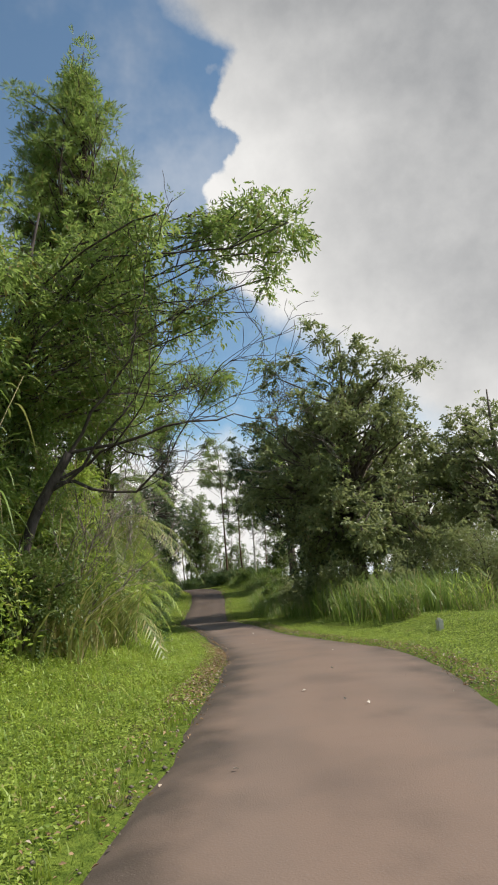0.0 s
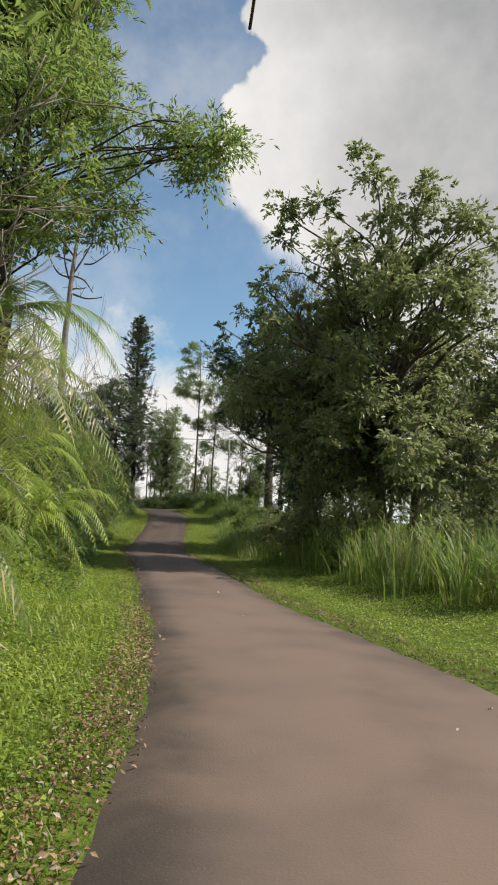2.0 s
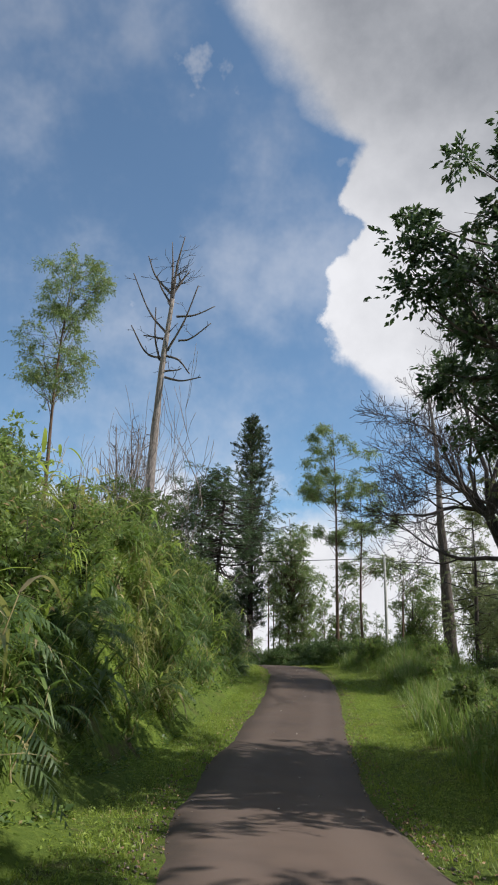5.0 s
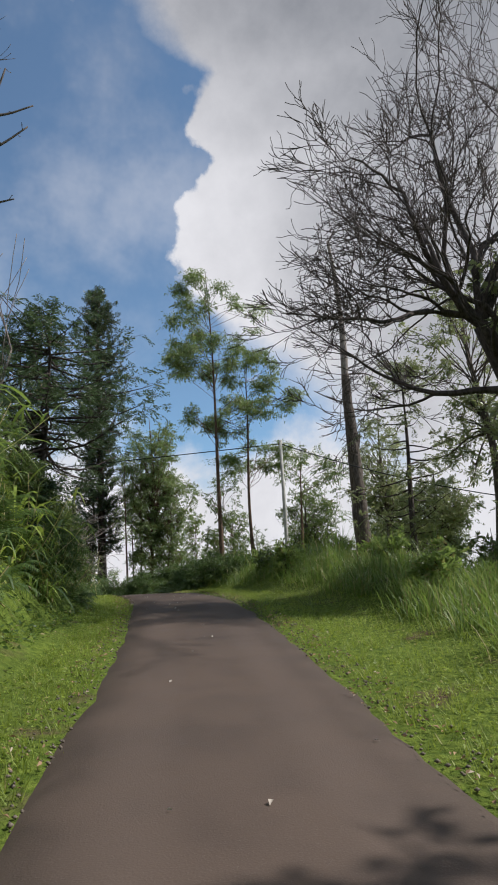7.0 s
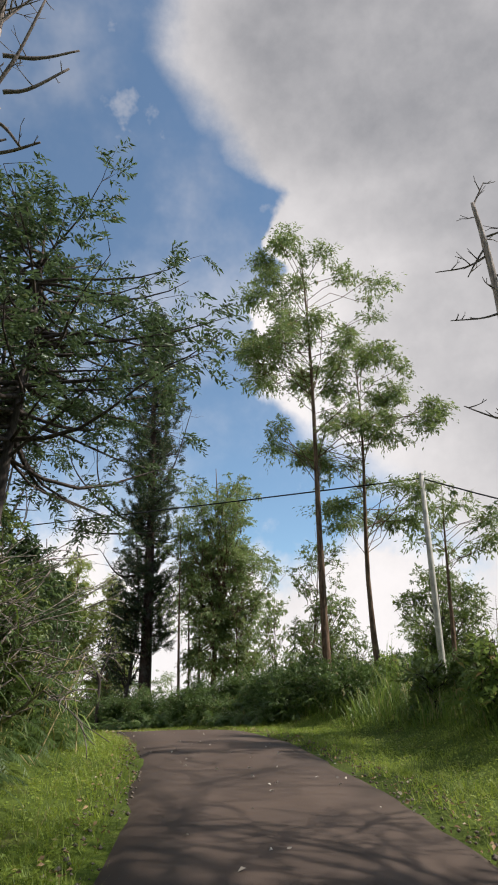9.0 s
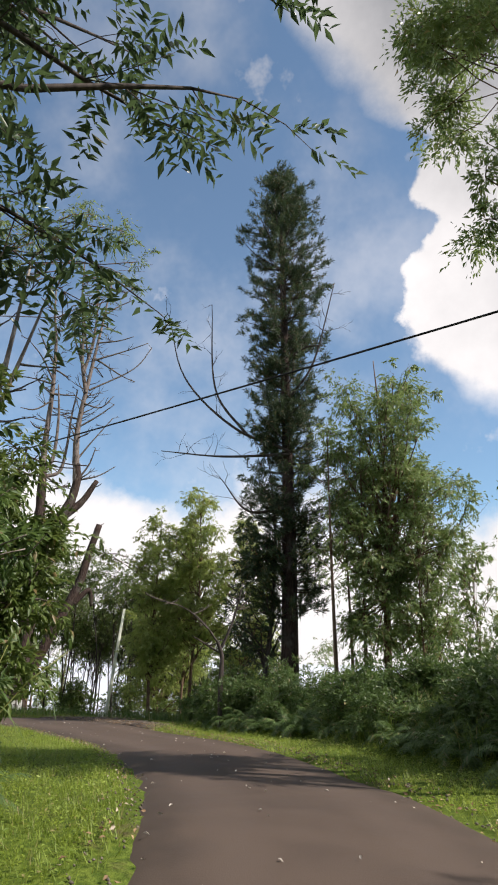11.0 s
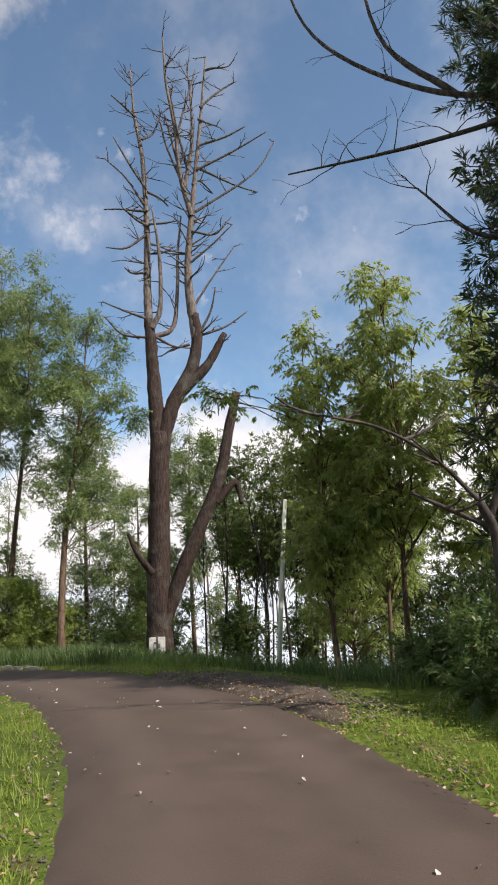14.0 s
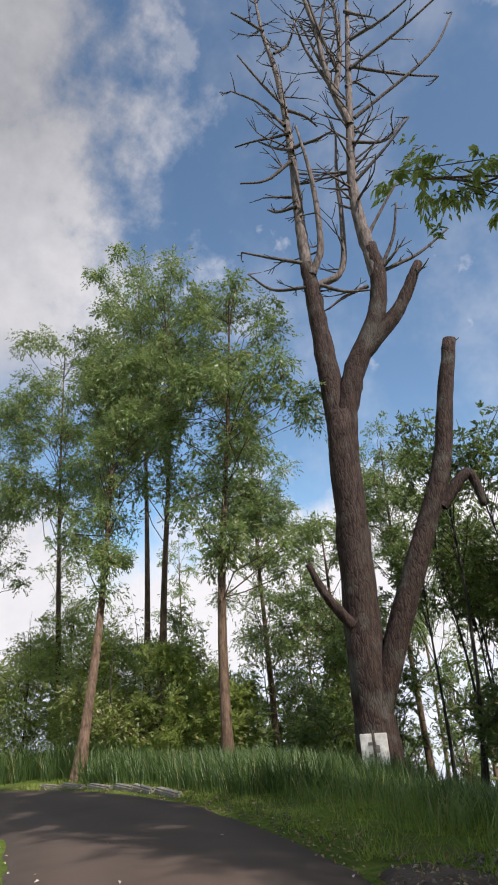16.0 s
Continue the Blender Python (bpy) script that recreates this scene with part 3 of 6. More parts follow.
def blades(rng, roots, length, width, mat, name, lean=0.5, segs=3, jitter=0.35, out=None):
    """Grass: bent, tapering strips that rise from roots."""
    n = len(roots)
    turn = rng.uniform(0, 2 * np.pi, n)
    d = np.stack([np.cos(turn), np.sin(turn), 0 * turn], 1)
    if out is not None:
        d = unit(d + out)
    s = np.stack([-d[:, 1], d[:, 0], 0 * turn], 1)
    l = length * rng.uniform(1 - jitter, 1 + jitter, n) if np.isscalar(length) else length
    bend = np.clip(lean * rng.uniform(0.3, 1.5, n), 0, 1.15)
    rows = []
    for k in range(segs + 1):
        t = k / segs
        mid = roots + d * (l * bend * t**1.8)[:, None] + np.array([0, 0, 1.0]) * (l * (t - 0.38 * np.clip(bend, 0, 1.6) * t**2.2))[:, None]
        wd = width * (1 - t) ** 0.6 * 0.5 if k < segs else 0.0
        rows.append(mid + s * wd)
        rows.append(mid - s * wd)
    v = np.stack(rows, 1).reshape(-1, 3)
    i = np.arange(n)[:, None] * (2 * segs + 2)
    f = np.vstack([i + [2 * k, 2 * k + 1, 2 * k + 3] for k in range(segs)] + [i + [2 * k, 2 * k + 3, 2 * k + 2] for k in range(segs - 1)])
    return mesh_from(name, v, f, mat)


def frond_mesh(name, rng, count, length, leaflet, mat, rise=0.9, arch=1.1, gap=0.05, width=0.02, spread_=1.0, turn0=0.0):
    """Feathered fronds (palm, fern) that rise and arch over from one crown."""
    v, f, n = [], [], 0
    for k in range(count):
        a = turn0 + 2 * np.pi * k / count * spread_ + rng.uniform(-0.3, 0.3)
        d = np.array([np.cos(a), np.sin(a), 0])
        l = length * rng.uniform(0.75, 1.15)
        m = max(6, int(l / gap))
        t = np.linspace(0, 1, m)
        r_, ar = rise * rng.uniform(0.6, 1.3), arch * rng.uniform(0.8, 1.2)
        p = d * (l * (t - 0.15 * t**2))[:, None] + np.array([0, 0, 1.0]) * (l * (r_ * t - ar * t**2))[:, None]
        way = unit(np.gradient(p, axis=0))
        side = unit(np.cross(way, [0, 0, 1.0]))
        w0 = width * (1.1 - t)[:, None]
        v.append(np.vstack([p + side * w0, p - side * w0]))
        i = np.arange(m - 1)
        f.append(np.vstack([np.stack([i, i + 1, i + m + 1], 1), np.stack([i, i + m + 1, i + m], 1)]) + n)
        n += 2 * m
        for sgn in (1, -1):
            ll = leaflet * np.sin(np.pi * np.clip(t * 0.93 + 0.1, 0, 1)) ** 0.6 * rng.uniform(0.8, 1.15, m)
            tip = p + sgn * side * ll[:, None] * 0.85 + way * ll[:, None] * 0.5 - np.array([0, 0, 1.0]) * (ll * rng.uniform(0.1, 0.6, m))[:, None]
            half = way * (gap * 0.36)
            v.append(np.vstack([p - half, p + half, tip]))
            i = np.arange(m)
            f.append(np.stack([i, i + m, i + 2 * m], 1) + n)
            n += 3 * m
    return mesh_from(name, np.vstack(v), np.vstack(f), mat)



def tiered_tree(name, x, y, top, label, reaches, seed, mat=BROAD, bark=TWIG, branches=80, twigs=7, per=26, leaf=(0.15, 0.05), trunk_r=0.16, first=0.15, tilt=0.25, sag=0.08):
    """An open tree with one trunk and level, see-through branches; reaches: (share of the height, length)."""
    rng = np.random.default_rng(seed)
    z = ground_at(x, y) - 0.1
    height = top - z
    root = thing(name, x, y, z, label, "tree")
    wood, at, ways = Wood(), [], []
    spine = curve_pts((0, 0, 0), (0.15, -0.1, height), rng, 0.015, 14)
    wood.tube(spine, np.linspace(trunk_r, 0.015, 14), 8, 0.05, rng)
    part("trunk", wood.mesh(name + "_trunk", bark), root)
    wood = Wood()
    for _ in range(branches):
        t = rng.uniform(first, 1.0)
        i = min(12, int(t * 13))
        a = spine[i] + (spine[i + 1] - spine[i]) * (t * 13 - i)
        reach = np.interp(t, *zip(*reaches)) * rng.uniform(0.55, 1.1)
        turn = rng.uniform(0, 2 * np.pi)
        d = np.array([np.cos(turn), np.sin(turn), tilt * rng.normal() + 0.12])
        p = curve_pts(a, a + d * reach, rng, 0.06, 7, sag)
        wood.tube(p, np.linspace(max(0.012, 0.02 + 0.008 * reach), 0.006, 7), 4)
        for _ in range(twigs):
            k = rng.integers(2, 7)
            e = unit(unit(d) * 0.8 + rng.normal(size=3) * [0.7, 0.7, 0.45])
            ln = rng.uniform(0.25, 0.7) * (0.5 + 0.2 * reach)
            q = curve_pts(p[k], p[k] + e * ln, rng, 0.1, 3)
            wood.tube(q, [0.007, 0.005, 0.003], 3)
            side = unit(np.cross(e, np.array([0, 0, 1.0]) + 0.5 * rng.normal(size=3)))
            for _ in range(max(1, per // 12)):  # feathered leaves, each a row of leaflets to both sides
                f = unit(e + side * rng.normal() * 0.9 + np.array([0, 0, -0.35]) * rng.uniform(0, 1.2))
                s_ = np.linspace(0.1, 1.0, 12)[:, None]
                lead = unit(np.cross(f, np.array([0, 0, 1.0]) + 0.3 * rng.normal(size=3)))
                at.append(p[k] + e * ln * rng.uniform(0.3, 1.0) + f * 0.42 * s_ - np.array([0, 0, 0.12]) * s_**2)
                ways.append(unit(f * 0.5 + lead * np.where(np.arange(12) % 2, 1.0, -1.0)[:, None]))
    part("branchwork", wood.mesh(name + "_branches", bark), root)["kind"] = "stuff"
    part("crown", leaf_mesh(name + "_crown", np.vstack(at), np.vstack(ways), leaf[0], leaf[1], mat, rng, 0.1), root)
    return root


def ribbons(roots, ways, length, width, droop, segs=5):
    """Long strap leaves that leave their roots along ways and bow over."""
    n = len(roots)
    side = unit(np.cross(ways, [0, 0, 1.0]))
    rows = []
    for k in range(segs + 1):
        t = k / segs
        mid = roots + ways * (length * t)[:, None] - np.array([0, 0, 1.0]) * (droop * length * t * t)[:, None]
        half = width * min(1.0, 0.45 + 3 * t) * (1 - t) ** 0.7 * 0.5
        rows += [mid + side * half[:, None], mid - side * half[:, None]]
    i = np.arange(n)[:, None] * (2 * segs + 2)
    f = np.vstack([i + [2 * k, 2 * k + 1, 2 * k + 3] for k in range(segs)] + [i + [2 * k, 2 * k + 3, 2 * k + 2] for k in range(segs - 1)])
    return np.stack(rows, 1).reshape(-1, 3), f


def cane_clump(x, y, height, mat, seed, label, group, stems=8, per=9, leaf=(0.7, 0.045), lean=0.3, droop=0.75):
    """A stool of cane: thin leaning stems with long bowed leaves to all sides."""
    rng = np.random.default_rng(seed)
    root = thing("cane_clump", x, y, ground_at(x, y) - 0.05, label, "cane", group)
    wood, at, ways = Wood(), [], []
    for _ in range(stems):
        a = np.append(rng.normal(size=2) * 0.13, 0)
        b = a + np.append(rng.normal(size=2) * lean * height, height * rng.uniform(0.55, 1.0))
        p = curve_pts(a, b, rng, 0.05, 5)
        wood.tube(p, np.linspace(0.012, 0.005, 5), 3)
        turn = rng.uniform(0, 6.28) + np.arange(per) * 2.6 + rng.normal(size=per) * 0.4
        at.append(a + (b - a) * np.linspace(0.12, 1.0, per)[:, None])
        ways.append(unit(np.column_stack([np.cos(turn), np.sin(turn), rng.uniform(0.3, 1.5, per)])))
    n = stems * per
    v, f = ribbons(np.vstack(at), np.vstack(ways), leaf[0] * rng.uniform(0.55, 1.25, n), leaf[1] * rng.uniform(0.7, 1.2, n), droop * rng.uniform(0.5, 1.4, n))
    part("stem", wood.mesh("cane_stem", STRAW), root)["kind"] = "stuff"
    part("foliage", mesh_from("cane_leaves", v, f, mat), root)
    return root


# ---- grass, laid out along the road ----
def along(rng, n, run_a, run_b, side, near, far, power=1.0):
    """Places beside the road: side +1 left or -1 right, between near and far metres from its edge."""
    run = rng.uniform(run_a, run_b, n)
    i = np.searchsorted(RUN, run).clip(1, len(RUN) - 1)
    f = ((run - RUN[i - 1]) / (RUN[i] - RUN[i - 1]))[:, None]
    mid = LINE[i - 1] + (LINE[i] - LINE[i - 1]) * f
    d = near + (far - near) * rng.uniform(0, 1, n) ** power
    xy = mid[:, :2] + LEFT[i] * (side * (mid[:, 3] + d))[:, None]
    return xy


def rooted(xy, sink=0.02):
    return np.column_stack([xy, ground_height(xy[:, 0], xy[:, 1]) - sink])


def tufted(rng, xy, per, r):
    """Each place becomes a tuft of roots, with the way outward from its middle."""
    d = rng.normal(size=(len(xy) * per, 2)) * r
    return np.repeat(xy, per, 0) + d, np.column_stack([d / r * 0.8, np.zeros(len(d))])


def grass(name, seed, mat, run_a, run_b, side, near, far, tufts, per, r, length, width, lean, segs, label, power=1.0, jitter=0.35):
    rng = np.random.default_rng(seed)
    xy, out = tufted(rng, along(rng, tufts, run_a, run_b, side, near, far, power), per, r)
    ob = new(name, blades(rng, rooted(xy), length, width, mat, name, lean, segs, jitter, out))
    return tagged(ob, label, "grass", kind="stuff")


grass("verge_grass", 11, LAWN, 38, 76, 1, 0.0, 2.6, 9000, 9, 0.05, 0.085, 0.01, 0.75, 2, "short lush green grass on the roadside verge")
grass("verge_grass", 12, LAWN, 76, 122, 1, 0.0, 3.0, 9000, 8, 0.05, 0.12, 0.01, 0.7, 1, "short lush green grass on the roadside verge")
grass("verge_grass", 13, LAWN, 42, 76, -1, -0.02, 3.4, 9000, 8, 0.06, 0.085, 0.01, 0.75, 1, "short sunlit green grass on the roadside verge")
grass("verge_grass", 14, LAWN, 76, 118.5, -1, -0.02, 2.4, 4600, 8, 0.05, 0.12, 0.01, 0.7, 1, "short green grass on the roadside verge")
grass("verge_grass", 16, LAWN, 123.5, 138, -1, 0.05, 1.4, 700, 8, 0.05, 0.13, 0.011, 0.7, 1, "thin short grass on the outer edge of the bend")
grass("verge_weeds", 15, WEED, 38, 62, 1, 0.5, 3.0, 1500, 7, 0.06, 0.14, 0.025, 0.9, 2, "low leafy weeds among the verge grass")
grass("bank_grass", 21, CANE, 63, 90, 1, 1.6, 4.8, 70, 26, 0.16, 0.7, 0.03, 0.8, 3, "tall tangled cane grass covering the roadside bank", jitter=0.55)
grass("bank_grass", 22, STRAW, 62, 92, 1, 3.6, 9.0, 170, 28, 0.16, 1.2, 0.035, 0.6, 3, "tall yellowish straw grass on top of the bank", jitter=0.5)
grass("bank_grass", 23, FERN, 60, 92, 1, 1.9, 7.0, 60, 20, 0.16, 0.9, 0.06, 0.8, 3, "broad dark blades of cane among the bank grass", jitter=0.5)
grass("cane_thicket", 24, CANE, 50, 57, 1, 2.4, 3.3, 30, 22, 0.16, 1.6, 0.05, 0.8, 3, "tall drooping cane thicket at the roadside", jitter=0.5)
grass("cane_thicket", 25, STRAW, 49, 56, 1, 2.2, 3.0, 28, 22, 0.16, 1.4, 0.045, 0.9, 3, "dry yellowing cane drooping over the verge", jitter=0.5)
grass("reeds", 26, CANE, 57, 66, -1, 2.1, 5.5, 90, 26, 0.2, 1.1, 0.03, 0.5, 3, "bright green reeds beside the verge", jitter=0.5)
grass("reeds", 27, CANE, 66, 85, -1, 1.7, 5.0, 300, 22, 0.18, 0.62, 0.022, 0.6, 3, "dense tall grass beside the verge", jitter=0.6)
grass("reeds", 28, CANE, 85, 112, -1, 2.0, 6.0, 620, 26, 0.18, 0.5, 0.02, 0.6, 3, "dense tall green grass on the roadside mound", jitter=0.55)
grass("reeds", 29, CANE, 92, 106, -1, 2.8, 4.8, 20, 16, 0.12, 1.3, 0.026, 0.55, 3, "pale tall reeds standing out of the grass")
grass("roadside_grass", 34, FERN, 117, 131, -1, 1.7, 5.5, 560, 24, 0.2, 0.4, 0.016, 0.6, 2, "low dark grass on the outer edge of the bend")
grass("roadside_grass", 33, FERN, 130, 137, -1, 0.7, 5.0, 420, 26, 0.22, 0.6, 0.02, 0.5, 3, "dark green grass before the forked tree")
grass("roadside_grass", 30, FERN, 136.5, 152, -1, 1.0, 6.0, 520, 26, 0.2, 0.95, 0.028, 0.5, 3, "dark green tall grass on the outside of the bend")
grass("roadside_grass", 32, CANE, 125, 132, -1, 0.9, 3.4, 120, 20, 0.18, 0.35, 0.016, 0.6, 3, "low grass on the gravelly outer edge of the bend")
grass("inner_bend_grass", 31, LAWN, 112, 140, 1, 1.8, 6.0, 900, 14, 0.12, 0.3, 0.014, 0.6, 2, "uncut grass on the inside of the bend")


def ground_cover(name, seed, mat, run_a, run_b, side, near, far, n, size, label, power=1.0):
    """Small broad leaves that lie over the ground."""
    rng = np.random.default_rng(seed)
    xy = along(rng, n, run_a, run_b, side, near, far, power)
    xy = xy[ripple(xy[:, 0], xy[:, 1], 0.5, 2.0) + 0.5 * rng.normal(size=n) > -0.45]
    at = rooted(xy, 0.0) + np.column_stack([np.zeros((len(xy), 2)), rng.uniform(0.0, 0.09, len(xy))])
    turn = rng.uniform(0, 6.28, len(xy))
    ways = np.column_stack([np.cos(turn), np.sin(turn), rng.uniform(-0.1, 0.5, len(xy))])
    return tagged(new(name, leaf_mesh(name, at, ways, size, size * 0.55, mat, rng, 0.0, 0.15, face=1.6)), label, "weeds", kind="stuff")


ground_cover("verge_weeds", 17, WEED, 38, 62, 1, 0.1, 3.0, 62000, 0.038, "low broad-leaved weeds covering the sunlit verge")
ground_cover("verge_weeds", 18, WEED, 42, 62, -1, 0.2, 3.4, 26000, 0.04, "low broad-leaved weeds on the sunlit verge")
ground_cover("verge_weeds", 19, LAWN, 62, 112, 1, 0.1, 2.6, 34000, 0.042, "low broad-leaved weeds in the verge grass")
ground_cover("bank_weeds", 34, CANE, 59, 94, 1, 1.0, 7.0, 42000, 0.085, "leafy weeds matted over the steep bank")
ground_cover("bank_weeds", 35, FERN, 59, 94, 1, 1.0, 7.0, 26000, 0.11, "dark leafy weeds matted over the steep bank")
ground_cover("verge_weeds", 20, LAWN, 62, 118.5, -1, 0.1, 2.4, 32000, 0.042, "low broad-leaved weeds in the verge grass")


def litter(name, seed, mat, run_a, run_b, side, near, far, n, size, label, lift=0.012):
    """Fallen leaves lying flat and a little curled."""
    rng = np.random.default_rng(seed)
    if side:
        xy = along(rng, n, run_a, run_b, side, near, far)
        z = ground_height(xy[:, 0], xy[:, 1]) + 0.04
        _, s = by_road(xy[:, 0], xy[:, 1])
        z = np.where(np.abs(s) < 1.3, z + 0.09, z + 0.02)
    else:
        run = rng.uniform(run_a, run_b, n)
        i = np.searchsorted(RUN, run).clip(1, len(RUN) - 1)
        u_ = rng.uniform(-0.9, 0.9, n)
        xy = LINE[i, :2] + LEFT[i] * (u_ * LINE[i, 3])[:, None]
        z = LINE[i, 2] + 0.035 * (1 - u_**2) + lift
    at = np.column_stack([xy, z])
    turn = rng.uniform(0, 2 * np.pi, n)
    way = np.stack([np.cos(turn), np.sin(turn), rng.normal(size=n) * 0.15], 1)
    ob = new(name, leaf_mesh(name, at, way, size, size * 0.5, mat, rng, 0.0, 0.3))
    return tagged(ob, label, "leaf litter", kind="stuff")


litter("leaf_litter", 41, DRY_LEAF, 40, 76, 1, -0.2, 0.35, 1500, 0.038, "dry brown leaves along the edge of the asphalt")
litter("leaf_litter", 42, DRY_LEAF, 40, 122, -1, -0.22, 0.3, 2200, 0.048, "dry brown leaves along the edge of the asphalt")
litter("leaf_litter", 48, DRY_LEAF, 117.5, 125, -1, -0.1, 1.3, 450, 0.042, "brown leaf litter on bare soil outside the bend")
litter("leaf_litter", 43, DRY_LEAF, 112, 138, -1, -0.3, 0.4, 1300, 0.045, "dry leaves gathered along the outer edge of the bend")
litter("leaf_litter", 44, DRY_LEAF, 76, 130, 1, -0.1, 0.3, 800, 0.048, "dry brown leaves along the edge of the asphalt")
litter("leaf_litter", 47, DRY_LEAF, 47, 58, 1, -0.1, 0.3, 3600, 0.034, "thick drift of dry brown leaves beside the asphalt")
litter("leaf_litter", 49, DRY_LEAF, 46, 62, -1, -0.14, 0.16, 1300, 0.034, "thin line of dry brown leaves along the road edge")
litter("fallen_leaves", 45, PALE_LEAF, 92, 128, 0, 0, 0, 170, 0.054, "pale fallen leaves scattered on the asphalt")
litter("fallen_leaves", 46, PALE_LEAF, 44, 92, 0, 0, 0, 40, 0.055, "pale fallen leaves scattered on the asphalt")

# ---- trees beside the first stretch ----
tree("feathery_tree", -4.3, 11.5, 8.5, "feathery green roadside tree with limbs arching over the lane", trunk_r=0.2, lean=(0.6, 0), clumps=100, clump_r=0.5, leaves=52000, leaf=(0.11, 0.036), mat=FEATHER, bark=TWIG,
     crown=[(0.8, 0.2, 5.6, 2.6, 2.2), (3.4, -0.9, 6.3, 2.2, 1.2), (-0.8, -1.0, 3.9, 1.9, 1.6), (4.8, -1.0, 6.4, 1.2, 1.1)], seed=101, droop=0.3, slope=0.14, stout=0.55, rise=0.0)
tree("feathery_tree", -4.6, 18.5, 9.0, "feathery green roadside tree leaning out over the verge", trunk_r=0.2, lean=(0.8, 0), clumps=76, clump_r=0.55, leaves=42000, leaf=(0.11, 0.034), mat=FEATHER, bark=TWIG,
     crown=[(0.9, 0, 6.6, 2.4, 2.0), (2.9, 0.3, 6.9, 1.5, 1.0), (3.6, 0.0, 7.3, 0.9, 0.8), (-0.5, -1, 4.6, 1.8, 1.5)], seed=102, droop=0.35, slope=0.14, stout=0.6, rise=0.0)
tree("pine", -5.3, 20.5, 19.8, "tall bushy green pine behind the roadside trees", trunk_r=0.25, clumps=260, clump_r=0.55, leaves=100000, leaf=(0.2, 0.034), mat=FEATHER, bark=RED_BARK,
     crown=[(0, 0, 10.0, 2.6, 3.5), (0, 0, 14.0, 2.5, 3.0), (0, 0, 16.6, 2.2, 2.0), (0, 0, 18.6, 1.1, 1.4)], seed=103, droop=-0.5)
tree("roadside_tree", -6.2, 7.5, 8.0, "leafy tree over the verge at the roadside", trunk_r=0.2, clumps=46, clump_r=0.6, leaves=19000, leaf=(0.13, 0.045), mat=FEATHER,
     crown=[(0.4, 0.5, 4.6, 2.2, 2.6), (1.0, 1.6, 2.6, 1.6, 1.4), (2.0, 1.4, 5.6, 1.5, 1.6)], seed=104)
tree("roadside_tree", -7.0, 13.8, 9.5, "leafy tree behind the cane thicket", trunk_r=0.2, clumps=50, clump_r=0.75, leaves=26000, leaf=(0.13, 0.05), mat=BROAD,
     crown=[(0, 0, 5.2, 2.6, 3.2)], seed=105)
tree("roadside_tree", -8.2, 24.5, 8.0, "leafy tree on top of the bank", trunk_r=0.2, clumps=30, clump_r=0.8, leaves=8000, leaf=(0.15, 0.06), mat=BROAD, crown=[(0, 0, 4.6, 2.2, 2.6)], seed=106)


def shrub(x, y, r, h, seed, mat=BROAD, leaves=3500, leaf=(0.14, 0.06), label="dense leafy shrub at the roadside", group="roadside shrubs", droop=0.1, near=False):
    return tree("shrub", x, y, h, label, "shrub", trunk_r=0.04, clumps=16, clump_r=r * 0.42, leaves=leaves, leaf=leaf, mat=mat, bark=TWIG,
                crown=[(0, 0, h * 0.5, r * 0.75, h * 0.4)], seed=seed, group=group, branch_from=0.05, droop=droop, near=near)


for k, (sx, sy, sr, sh) in enumerate([(-4.3, 12.2, 1.4, 3.4), (-4.4, 10.4, 1.3, 3.0), (-4.9, 18.4, 1.1, 2.4), (-3.6, 5.6, 1.2, 1.9), (-3.7, 7.4, 1.3, 2.2), (-3.3, 9.2, 1.0, 1.8), (-4.9, 15.2, 1.3, 3.0), (-3.6, 12.4, 1.0, 1.7), (-3.4, 14.6, 0.8, 1.2), (-5.0, 3.6, 1.5, 2.6), (-5.2, 21.6, 1.2, 2.4)]):
    shrub(sx, sy, sr, sh, 120 + k, mat=(FEATHER, WEED, BROAD)[k % 3], leaves=7500, leaf=(0.075, 0.035), near=True)

# bright leaf materials put sunlight into the colour of these shrubs
for k, (sx, sy, sr, sh) in enumerate([(-4.0, 10.9, 1.2, 4.2), (-3.9, 13.2, 1.1, 4.0), (-4.6, 8.6, 1.3, 4.4), (-4.4, 14.8, 1.1, 4.6), (-5.4, 10.0, 1.4, 5.2), (-5.2, 6.4, 1.4, 4.6), (-4.4, 16.8, 1.1, 3.8)]):
    shrub(sx, sy, sr, sh, 1130 + k, mat=(FEATHER, WEED)[k % 2], leaves=13000, leaf=(0.1, 0.035), label="tall tangled shrub filling the gap below the trees", near=True, droop=0.4)

# limbs that arch right over the lane, nearly bare
rng = np.random.default_rng(128)
arch = thing("arching_tree", -3.7, 10.0, ground_at(-3.7, 10.0), "slender tree whose nearly bare limbs arch over the lane", "tree")
wood = Wood()
stem = smooth_line(np.array([(0, 0, -0.2), (0.1, 0, 1.0), (0.35, 0.05, 1.9), (0.9, 0.05, 2.85)]), 6)
wood.tube(stem, np.linspace(0.11, 0.07, len(stem)), 8, 0.05, rng)
part("trunk", wood.mesh("arching_trunk", TWIG), arch)
tips = []
for way, ln, i in (((1, -0.05, 0.35), 2.5, 18), ((1, 0.0, 0.15), 2.4, 15), ((0.9, -0.05, 0.8), 2.3, 18), ((0.8, -0.3, 0.3), 2.0, 15), ((0.7, 0.05, 0.6), 2.2, 14)):
    wood = Wood()
    branching(wood, rng, stem[i], way, ln, 0.032, 3, 0.6, 0.03, kids=(2, 4), tips=tips, thin=0.0045, ratio=0.6, curl=0.5)
    part("limb", wood.mesh("arching_limb", TWIG), arch)
tip_at = np.array([p for p, _ in tips])
at, ways = clump_leaves(rng, tip_at, np.full(len(tips), 0.25), 11 * len(tips), 0.8, 0.2)
